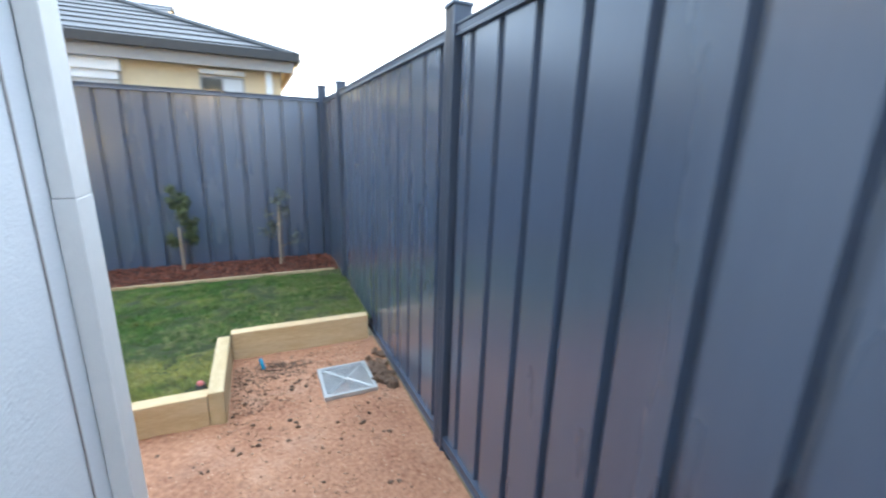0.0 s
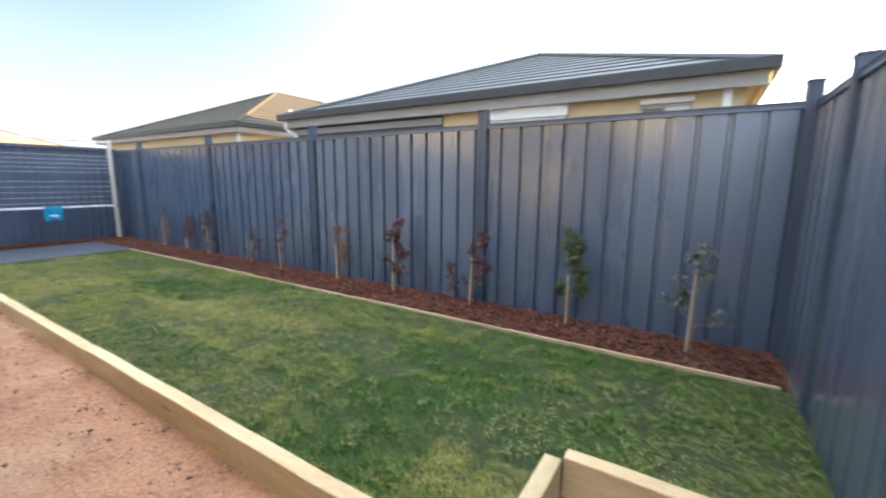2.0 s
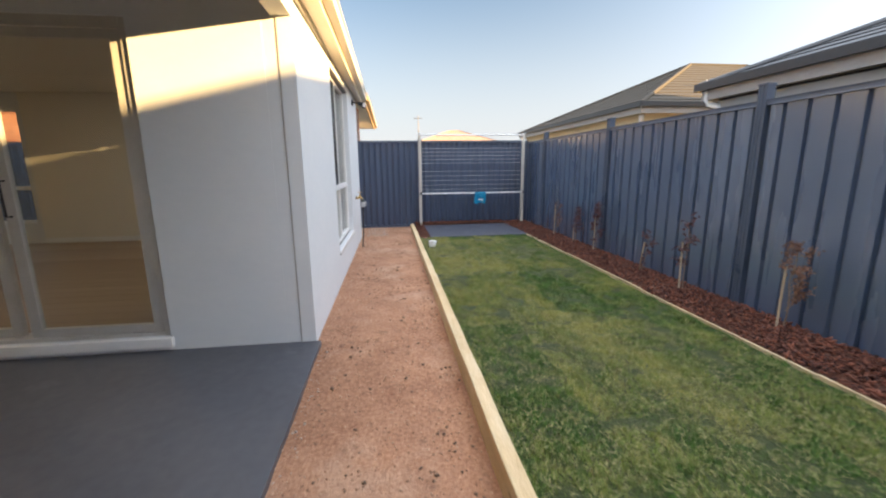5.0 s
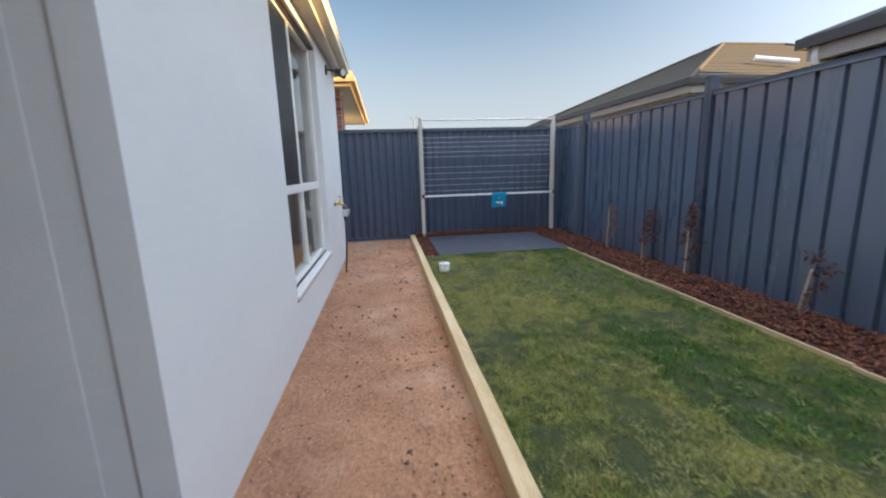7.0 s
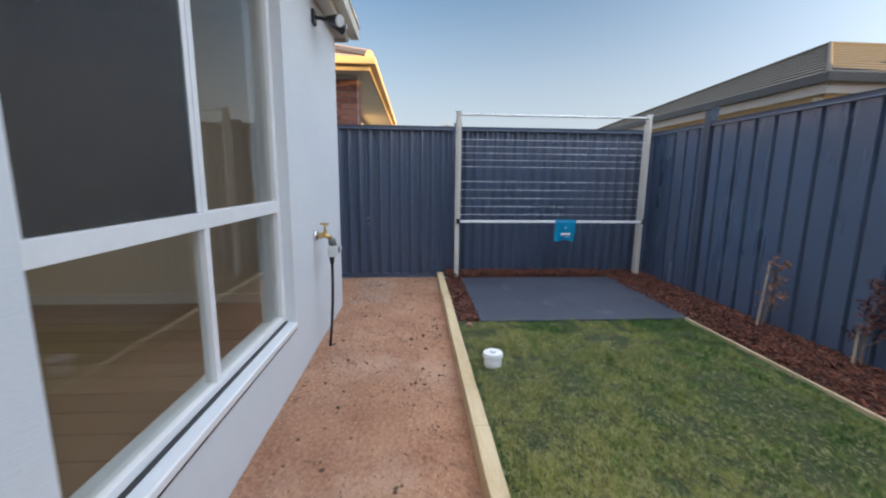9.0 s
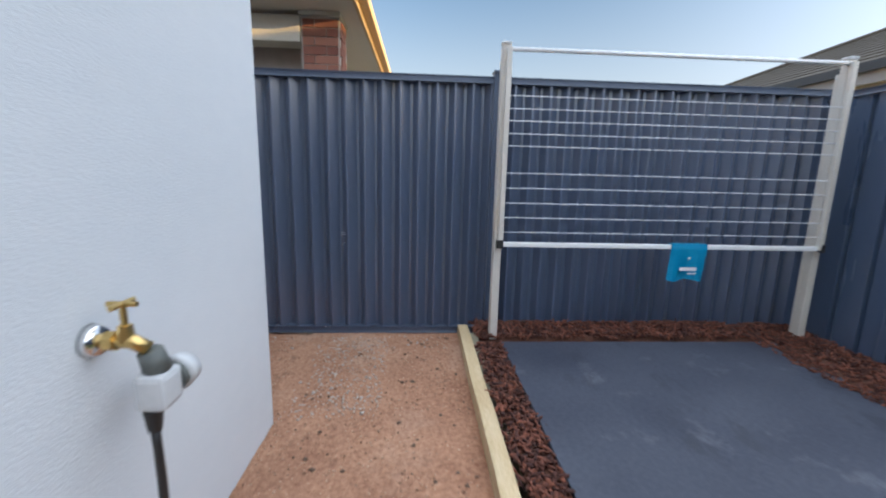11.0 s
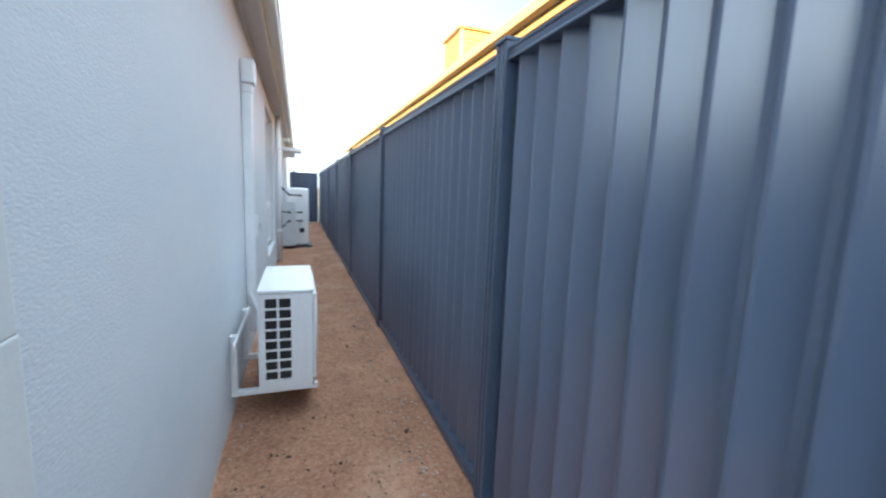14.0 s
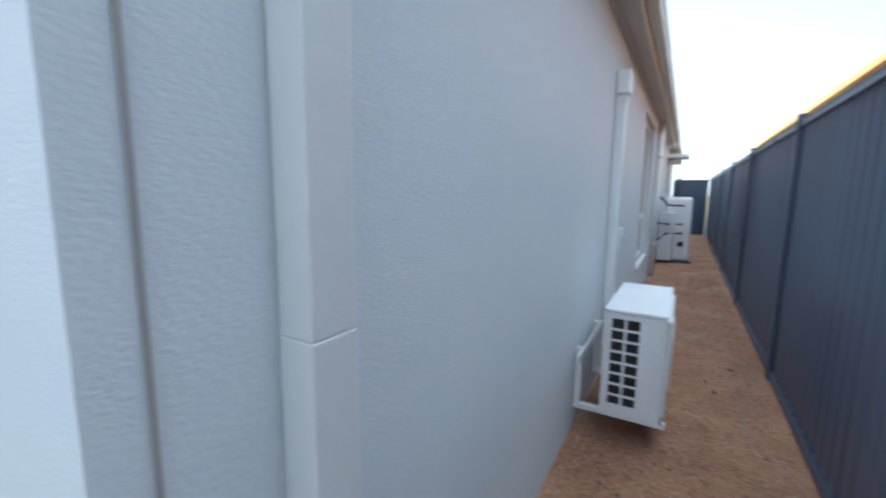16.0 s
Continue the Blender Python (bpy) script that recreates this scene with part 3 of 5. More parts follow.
steel_fence("x", 5.19, -1, -9.96, 0.74, [-8.867, -6.487, -4.106, -1.727, 0.62], 0.10, 1.885, 2.0, WIDE, "tall navy blue corrugated steel back fence behind the garden bed", 0.05)
steel_fence("y", 0.645, -1, -6.0, 5.235, [-5.13, -2.75, -0.37, 2.01, 4.39], 0.03, 1.885, 1.95, WIDE, "navy blue steel side fence with wide flat ribs beside the gravel", -0.02)
steel_fence("y", -9.875, 1, -14.3, 5.235, [-13.83, -11.45, -9.07, -6.69, -4.315, -1.935, 0.445, 2.824], 0.10, 1.92, 1.945, EVEN, "dark navy corrugated steel fence with even ribs along the passage", 0.06)
steel_fence("x", -14.2, 1, -9.86, -8.8, [-9.0], 0.10, 1.90, 1.95, EVEN, "navy steel fence closing the far end of the side passage", 0.06)


# ---- windows and doors ----
def framed_window(name, axis, at, out, u0, u1, z0, z1, uprights, transoms, label, depth=0.05, bar=0.045, recess=0.06, mat=None, sill=True):
    """A window set back in its opening: outer frame, bars, one pane in each light."""
    mat = mat or WHITE
    t = thing(name, *to_world(axis, at, out, (u0 + u1) / 2, -recess, z0), label, "window", kind="structure")

    def piece(kind, a0, a1, w0, w1, d0, d1, m, parent, bevel=0.003):
        p, q = to_world(axis, at, out, a0, d0, w0), to_world(axis, at, out, a1, d1, w1)
        return part(kind, boxes((min(p[0], q[0]), max(p[0], q[0]), min(p[1], q[1]), max(p[1], q[1]), w0, w1), bevel=bevel), m, parent)

    d0, d1 = -recess - depth, -recess
    piece("frame_side", u0, u0 + bar, z0, z1, d0, d1, mat, t)
    piece("frame_side", u1 - bar, u1, z0, z1, d0, d1, mat, t)
    piece("frame_top", u0 + bar, u1 - bar, z1 - bar, z1, d0, d1, mat, t)
    piece("frame_bottom", u0 + bar, u1 - bar, z0, z0 + bar, d0, d1, mat, t)
    us, zs = [u0 + bar, *uprights, u1 - bar], [z0 + bar, *transoms, z1 - bar]
    for z in transoms:
        piece("transom", u0 + bar, u1 - bar, z - bar * 0.7, z + bar * 0.7, d0, d1 + 0.002, mat, t)
    for u in uprights:
        for za, zb in zip(zs, zs[1:]):
            piece("mullion", u - bar * 0.4, u + bar * 0.4, za + (bar * 0.7 if za in transoms else 0), zb - (bar * 0.7 if zb in transoms else 0), d0, d1 - 0.002, mat, t)
    for a, b in zip(us, us[1:]):
        for za, zb in zip(zs, zs[1:]):
            pane = piece("pane", a - 0.005, b + 0.005, za - 0.005, zb + 0.005, (d0 + d1) / 2 - 0.003, (d0 + d1) / 2 + 0.003, GLASS, t, bevel=0)
            pane.visible_shadow = False
    if sill:
        piece("window_sill", u0, u1, z0 - 0.03, z0 - 0.002, d1 - 0.03, 0.012, mat, t)
        piece("seal", u0 + 0.01, u1 - 0.01, z0 - 0.001, z0 + 0.012, d1, d1 + 0.012, BLACK, t, bevel=0)
        # black strip draws the shadow line below the sill
        piece("seal", u0 + 0.003, u1 - 0.003, z0 - 0.047, z0 - 0.0305, -0.012, 0.004, BLACK, t, bevel=0)
    return t


framed_window("window_1", "x", NORTH, 1, *WIN_N[:2], *WIN_N[2:], [-6.50], [1.14], "tall white-framed four-light window in the rendered back wall")
structure("window_head", boxes((WIN_N[0], WIN_N[1], NORTH - 0.12, NORTH - 0.01, WIN_N[3] - 0.022, WIN_N[3] - 0.002)), DARK_METAL, "dark strip under the window head", "trim")
framed_window("window_2", "y", WEST, -1, *WIN_W[:2], *WIN_W[2:], [-4.41], [1.1], "white-framed window looking onto the side passage")
framed_window("window_3", "y", WEST, -1, *WIN_W_FAR[:2], *WIN_W_FAR[2:], [-11.0], [], "small white-framed window far along the passage")
window_1 = bpy.data.objects["window_1"]
part("flyscreen", boxes((-6.478, WIN_N[1] - 0.047, NORTH - 0.071, NORTH - 0.067, 1.173, WIN_N[3] - 0.047)), SCREEN, window_1, "dark insect screen")
for row in ((-6.478, -6.45, 1.173, WIN_N[3] - 0.047), (WIN_N[1] - 0.075, WIN_N[1] - 0.047, 1.173, WIN_N[3] - 0.047)):
    part("screen_frame", boxes((row[0], row[1], NORTH - 0.074, NORTH - 0.064, row[2], row[3])), WHITE, window_1)


def sliding_door():
    y0, y1, z0, z1 = DOOR
    t = thing("door_1", WING, (y0 + y1) / 2, z0, "aluminium sliding glass door onto the patio, slightly open", "sliding door", kind="structure")
    x = WING
    part("jamb", boxes((x - 0.16, x - 0.02, y1 - 0.05, y1, z0, z1), bevel=0.003), ALUMINIUM, t)
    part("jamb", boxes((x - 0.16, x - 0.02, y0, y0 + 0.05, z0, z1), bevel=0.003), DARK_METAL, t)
    part("head", boxes((x - 0.16, x - 0.015, y0 + 0.05, y1 - 0.05, z1 - 0.07, z1), bevel=0.003), ALUMINIUM, t)
    part("track", boxes((x - 0.16, x - 0.02, y0 + 0.05, y1 - 0.05, z0, z0 + 0.03), bevel=0.003), ALUMINIUM, t)
    part("sill", boxes((x - 0.03, x + 0.035, y0 - 0.02, y1 + 0.02, z0 - 0.075, z0 - 0.002), bevel=0.004), WHITE, t)
    for name, a, b, off in (("fixed_leaf", -0.43, y1 - 0.052, 0.055), ("sliding_leaf", y0 + 0.052, -0.52, 0.105)):
        zb, zt, st = z0 + 0.032, z1 - 0.072, 0.07
        leaf = part(name, boxes((x - off - 0.02, x - off + 0.02, a, a + st, zb, zt), (x - off - 0.02, x - off + 0.02, b - st, b, zb, zt), (x - off - 0.02, x - off + 0.02, a + st, b - st, zb, zb + 0.06), (x - off - 0.02, x - off + 0.02, a + st, b - st, zt - 0.06, zt)), ALUMINIUM, t, "silver aluminium leaf frame")
        pane = part("pane", boxes((x - off - 0.003, x - off + 0.003, a + st - 0.005, b - st + 0.005, zb + 0.055, zt - 0.055)), GLASS, leaf)
        pane.visible_shadow = False
        if name == "sliding_leaf":
            part("handle", boxes((x - off + 0.021, x - off + 0.05, b - 0.05, b - 0.02, 1.12, 1.30), bevel=0.006), BLACK, leaf, "black pull handle")
        else:
            part("handle", pipe(bmesh.new(), [(x - off + 0.02, a + 0.035, 1.08), (x - off + 0.06, a + 0.035, 1.08), (x - off + 0.06, a + 0.035, 1.32), (x - off + 0.02, a + 0.035, 1.32)], 0.008), BLACK, leaf, "black looped handle")
    return t


sliding_door()
structure("skirting", boxes((-8.575, -8.56, -3.6, 1.37, 0.176, 0.27), (-8.575, -4.27, -5.99, -5.975, 0.176, 0.27)), WHITE, "white skirting board in the living room", "skirting")


def downlight(x, y):
    t = thing("downlight", x, y, 2.6, "small round recessed downlight glowing in the living room ceiling", "downlight", "downlights")
    part("ring", rod(bmesh.new(), (x, y, 2.592), (x, y, 2.599), 0.055, sides=20), WHITE, t)
    glow = bpy.data.lights.new("downlight_glow", "AREA")
    glow.shape, glow.size, glow.energy, glow.color = "DISK", 0.08, 1.2, (1.0, 0.86, 0.68)
    ob = new("downlight_glow", glow)
    ob.matrix_world = pose(x, y, 2.588)
    return t


for dx, dy in ((-5.4, -0.6), (-7.2, -0.6), (-5.4, -3.0)):
    downlight(dx, dy)


# ---- pipes on the walls ----
def rect_downpipe(x, y, z0, z1, dx, dy, label, seam, facing):
    t = thing("downpipe", x, y, z0, label, "downpipe", "downpipes")
    part("lower_length", boxes((x - dx, x + dx, y - dy, y + dy, z0, seam - 0.0005), bevel=0.003), RENDER_TRIM, t)
    part("upper_length", boxes((x - dx + 0.001, x + dx - 0.001, y - dy + 0.001, y + dy - 0.001, seam, z1), bevel=0.003), RENDER_TRIM, t)
    for z in (z0 + 0.35, z1 - 0.35):
        part("strap", boxes((x - dx - 0.004, x + dx + 0.004, y - dy - 0.012, y + dy + 0.012, z, z + 0.03), bevel=0.003), RENDER_TRIM, t)
    part("outlet", boxes((x - dx + facing * 0.02, x + dx + facing * 0.05, y - dy - 0.008, y + dy + 0.008, z0 - 0.03, z0 + 0.05), bevel=0.008), RENDER_TRIM, t)
    return t


rect_downpipe(-0.4385, 1.535, 0.06, 2.57, 0.020, 0.05, "square-section painted downpipe on the corner pier", 1.32, 1)
rect_downpipe(WEST - 0.037, 1.353, 0.12, 2.57, 0.034, 0.042, "square-section painted downpipe near the back corner of the side wall", 1.22, -1)
structure("control_joint", boxes((WEST - 0.006, WEST - 0.002, 1.550, 1.556, 0.1, 2.5)), FASCIA_GREY, "thin vertical movement joint in the render", "joint")
structure("control_joint_east", boxes((EAST + 0.001, EAST + 0.003, 1.40, 1.406, 0.0, 2.38)), FASCIA_GREY, "thin vertical movement joint in the east render", "joint")
structure("control_joint_patio", boxes((WING + 0.001, WING + 0.003, NORTH - 0.108, NORTH - 0.102, 0.07, 2.37)), FASCIA_GREY, "thin vertical movement joint beside the corner", "joint")

duct = thing("duct_cover", WEST, -1.40, 0.3, "white pipe cover running up the wall above the air conditioner", "duct")
part("channel", boxes((WEST - 0.068, WEST - 0.002, -1.46, -1.37, 0.30, 2.09), bevel=0.008), WHITE, duct)
part("cap", boxes((WEST - 0.09, WEST - 0.002, -1.485, -1.345, 2.09, 2.25), bevel=0.012), WHITE, duct)
part("joiner", boxes((WEST - 0.073, WEST - 0.002, -1.467, -1.363, 2.03, 2.088), bevel=0.004), WHITE, duct)
isolator = thing("isolator_switch", WEST, -1.72, 1.02, "small white weatherproof isolator switch on the wall", "switch")
part("body", boxes((WEST - 0.06, WEST - 0.002, -1.78, -1.68, 0.98, 1.15), bevel=0.01), WHITE, isolator)
part("knob", boxes((WEST - 0.085, WEST - 0.061, -1.745, -1.715, 1.04, 1.09), bevel=0.005), GREY_PLASTIC, isolator)
far_pipe = thing("downpipe", WEST, -5.8, 0.1, "round white downpipe beside the far window", "downpipe", "downpipes")
part("pipe", rod(bmesh.new(), (WEST - 0.05, -5.8, 0.09), (WEST - 0.05, -5.8, 2.56), 0.045, sides=16), WHITE, far_pipe, smooth=True)
for z in (0.6, 2.0):
    part("strap", boxes((WEST - 0.10, WEST - 0.002, -5.85, -5.75, z, z + 0.03), bevel=0.003), WHITE, far_pipe)
hood = thing("wall_hood", WEST, -9.6, 2.2, "small white hood jutting from the far side wall", "awning")
part("canopy", boxes((WEST - 0.46, WEST - 0.002, -10.1, -9.3, 2.26, 2.34), bevel=0.015), WHITE, hood)
part("bracket", boxes((WEST - 0.3, WEST - 0.002, -9.75, -9.70, 2.12, 2.258), bevel=0.004), WHITE, hood)


# ---- sensor light under the eave ----
lamp = thing("sensor_light", -8.02, NORTH, 2.40, "black twin-head sensor floodlight under the eave", "floodlight")
part("plate", boxes((-8.06, -7.98, NORTH + 0.001, NORTH + 0.02, 2.36, 2.45), bevel=0.004), BLACK, lamp)
part("arm", pipe(bmesh.new(), [(-8.02, NORTH + 0.018, 2.405), (-8.02, NORTH + 0.07, 2.40), (-8.02, NORTH + 0.12, 2.385)], 0.012, 10), BLACK, lamp)
for dx in (-0.06, 0.06):
    head = part("head", rod(bmesh.new(), (-8.02 + dx * 0.3, NORTH + 0.11, 2.39), (-8.02 + dx * 1.4, NORTH + 0.20, 2.36), 0.022, 0.040, 16), BLACK, lamp)
    part("lens", rod(bmesh.new(), (-8.02 + dx * 1.41, NORTH + 0.2005, 2.3595), (-8.02 + dx * 1.5, NORTH + 0.21, 2.3565), 0.038, 0.036, 16), GREY_PLASTIC, head)


# ---- air conditioner on its wall bracket ----
def air_conditioner():
    x0, x1, y0, y1, z0, z1 = -9.215, -8.93, -1.20, -0.47, 0.245, 0.83
    t = thing("air_conditioner", (x0 + x1) / 2, (y0 + y1) / 2, z0, "white outdoor air conditioner unit on a steel wall bracket", "air conditioner")
    grille_x0, grille_x1, g0, g1 = x0 + 0.115, x1 - 0.035, z0 + 0.06, z1 - 0.05
    shell = boxes((x0, x1, y0, y1, z0, z1 - 0.022))
    side = next(f for f in shell.faces if f.calc_center_median().y > y1 - 0.001)
    bmesh.ops.inset_individual(shell, faces=[side], thickness=0.001)
    for v in side.verts:
        v.co.x = grille_x0 if v.co.x < (x0 + x1) / 2 else grille_x1
        v.co.z = g0 if v.co.z < (z0 + z1) / 2 else g1
    pushed = bmesh.ops.extrude_discrete_faces(shell, faces=[side])["faces"][0]
    for v in pushed.verts:
        v.co.y -= 0.034
    body = part("body", shell, WHITE, t)
    part("coil", boxes((grille_x0, grille_x1, y1 - 0.030, y1 - 0.026, g0, g1)), BLACK, body, "black coil behind the side grille")
    for i in range(1, 8):
        z = g0 + (g1 - g0) * i / 8
        part("grille_bar", boxes((grille_x0, grille_x1, y1 - 0.012, y1 - 0.002, z - 0.005, z + 0.005)), WHITE, body)
    mid_x = (grille_x0 + grille_x1) / 2
    part("grille_post", boxes((mid_x - 0.006, mid_x + 0.006, y1 - 0.014, y1 - 0.001, g0, g1)), WHITE, body)
    part("lid", boxes((x0 - 0.008, x1 + 0.004, y0 - 0.006, y1 + 0.006, z1 - 0.02, z1), bevel=0.008), WHITE, t)
    part("front_panel", boxes((x0 - 0.022, x0 - 0.001, y0 + 0.02, y1 - 0.05, z0 + 0.03, z1 - 0.04), bevel=0.008), WHITE, t)
    fan = bmesh.new()
    for r in (0.05, 0.10, 0.15, 0.20):
        pts = [(x0 - 0.028, -0.78 + r * math.cos(a), 0.54 + r * math.sin(a)) for a in [k * math.tau / 20 for k in range(21)]]
        pipe(fan, pts, 0.004, 5)
    part("fan_grille", fan, WHITE, t)
    part("service_valve", rod(bmesh.new(), (x0 - 0.03, -1.12, 0.36), (x0 + 0.01, -1.12, 0.36), 0.02), CHROME, t)
    br = thing("wall_bracket", WEST, -0.8, 0.19, "white steel bracket with a sloping brace carrying the air conditioner", "bracket")
    for y in (-0.56, -1.10):
        part("arm", boxes((x0 - 0.03, WEST - 0.002, y - 0.02, y + 0.02, z0 - 0.042, z0 - 0.012), bevel=0.003), WHITE, br)
        part("foot", boxes((x0 - 0.01, x0 + 0.03, y - 0.03, y + 0.03, z0 - 0.0115, z0 - 0.001)), CHROME, br)
        part("upright", boxes((WEST - 0.036, WEST - 0.002, y - 0.02, y + 0.02, z0 - 0.011, 0.56), bevel=0.003), WHITE, br)
    part("rail", boxes((WEST - 0.045, WEST - 0.037, -1.16, -0.40, 0.52, 0.56)), WHITE, br)
    part("pipe", pipe(bmesh.new(), [(x1, -1.12, 0.5), (x1 + 0.05, -1.16, 0.52), (WEST - 0.03, -1.36, 0.6), (WEST - 0.03, -1.40, 0.75)], 0.013, 8), WHITE, t)
    return t


air_conditioner()


# ---- hot water unit ----
def hot_water_unit():
    x0, x1, y0, y1 = -9.36, -8.88, -8.1, -7.55
    t = thing("hot_water_unit", (x0 + x1) / 2, (y0 + y1) / 2, 0.08, "white hot water tank with black lagged pipes on a plinth", "water heater")
    part("plinth", boxes((x0 - 0.06, x1 + 0.04, y0 - 0.05, y1 + 0.05, 0.05, 0.12), bevel=0.01), CONCRETE, t)
    part("tank", boxes((x0, x1, y0, y1, 0.12, 1.36), bevel=0.06), WHITE, t)
    part("side_box", boxes((x1 - 0.20, x1 + 0.06, y1 - 0.02, y1 + 0.28, 0.14, 1.06), bevel=0.012), GREY_PLASTIC, t)
    for z, bend in ((1.20, 0.16), (0.84, 0.02), (0.66, -0.12)):
        part("lagged_pipe", pipe(bmesh.new(), [(x0 + 0.16, y1 + 0.02, z), (x0 + 0.16, y1 + 0.07, z), (x1 - 0.08, y1 + 0.30, z + 0.01), (x1 + 0.06, y1 + 0.30, z + bend), (x1 + 0.07, y1 + 0.24, z + bend)], 0.022, 8), BLACK, t, "black lagged pipe")
    part("valve", boxes((x0 + 0.10, x0 + 0.20, y1 + 0.001, y1 + 0.05, 0.40, 0.50), bevel=0.01), BLACK, t)
    return t


hot_water_unit()


# ---- clothesline ----
def clothesline():
    x, ya, yb = -9.60, 2.80, 5.0
    t = thing("clothesline", x, (ya + yb) / 2, 0.2, "white folding clothesline on two posts, folded down with ten cords", "clothesline")
    for y, s in ((ya, 1), (yb, -1)):
        post = part("post", boxes((x - 0.025, x + 0.025, y - 0.025, y + 0.025, 0.0, 2.04), bevel=0.004), POWDER, t)
        part("post_cap", boxes((x - 0.029, x + 0.034, y - 0.029, y + 0.029, 2.041, 2.056), bevel=0.004), GREY_PLASTIC, post)
        part("backing", boxes((x - 0.052, x - 0.0255, y - 0.024, y + 0.024, 0.12, 1.96), bevel=0.004), POWDER, post)
        arm = part("arm", boxes((x + 0.030, x + 0.062, y + s * 0.012 - 0.016, y + s * 0.012 + 0.016, 0.82, 2.02), bevel=0.004), POWDER, t)
        part("hinge", boxes((x + 0.026, x + 0.07, y - 0.012, y + 0.03 if s > 0 else y + 0.012, 0.805, 0.86), bevel=0.006), BLACK, arm, "black plastic hinge")
    part("top_bar", rod(bmesh.new(), (x + 0.02, ya, 2.015), (x + 0.02, yb, 2.015), 0.013), WHITE, t, smooth=True)
    part("front_bar", boxes((x + 0.03, x + 0.058, ya + 0.03, yb - 0.03, 0.815, 0.845), bevel=0.005), WHITE, t)
    for z in (1.745, 1.67, 1.598, 1.522, 1.448, 1.283, 1.19, 1.096, 1.003, 0.91):
        part("cord", rod(bmesh.new(), (x + 0.046, ya + 0.03, z), (x + 0.046, yb - 0.03, z), 0.0027, sides=6), WIRE, t)
    bag = thing("peg_bag", x, 4.06, 0.6, "bright blue plastic packet hanging over the clothesline bar", "bag")
    sheet_bm = bmesh.new()
    rows, cols = 8, 8
    grid = [[sheet_bm.verts.new((x + 0.066 + 0.010 * math.sin(i * 1.3) * j / rows + 0.006 * (j > 0), 3.945 + 0.245 * i / cols - 0.015 * j / rows, 0.85 - 0.24 * j / rows - (0.01 * math.sin(i) if j == rows else 0))) for i in range(cols + 1)] for j in range(rows + 1)]
    for j in range(rows):
        for i in range(cols):
            sheet_bm.faces.new((grid[j][i], grid[j][i + 1], grid[j + 1][i + 1], grid[j + 1][i]))
    ext = bmesh.ops.extrude_face_region(sheet_bm, geom=sheet_bm.faces[:])
    for v in ext["geom"]:
        if isinstance(v, bmesh.types.BMVert):
            v.co.x -= 0.005
    part("packet", sheet_bm, BLUE, bag)
    part("fold", boxes((x + 0.02, x + 0.068, 3.95, 4.185, 0.847, 0.853)), BLUE, bag)
    for y0, y1, z0, z1 in ((4.005, 4.12, 0.678, 0.700), (4.06, 4.12, 0.655, 0.661), (4.055, 4.070, 0.755, 0.768)):
        part("print", boxes((x + 0.085, x + 0.0865, y0, y1, z0, z1)), WHITE, bag, "white printed mark")
    return t


clothesline()


# ---- scuff marks on the side fence ----
scuffs = thing("scuff_marks", -9.86, 1.77, 0.80, "fine white scratches on the navy fence sheet", "scratch")
for y, z, dy, dz in ((1.765, 0.845, 0.030, 0.004), (1.772, 0.832, 0.034, 0.006), (1.768, 0.775, 0.024, 0.014), (1.653, 0.153, 0.014, 0.010), (1.62, 0.151, 0.010, 0.006)):
    part("scratch", rod(bmesh.new(), (-9.8745 if z > 0.2 else -9.8645, y, z), (-9.8745 if z > 0.2 else -9.8645, y - dy, z - dz), 0.0018, 0.0008, 5), WIRE, scuffs)


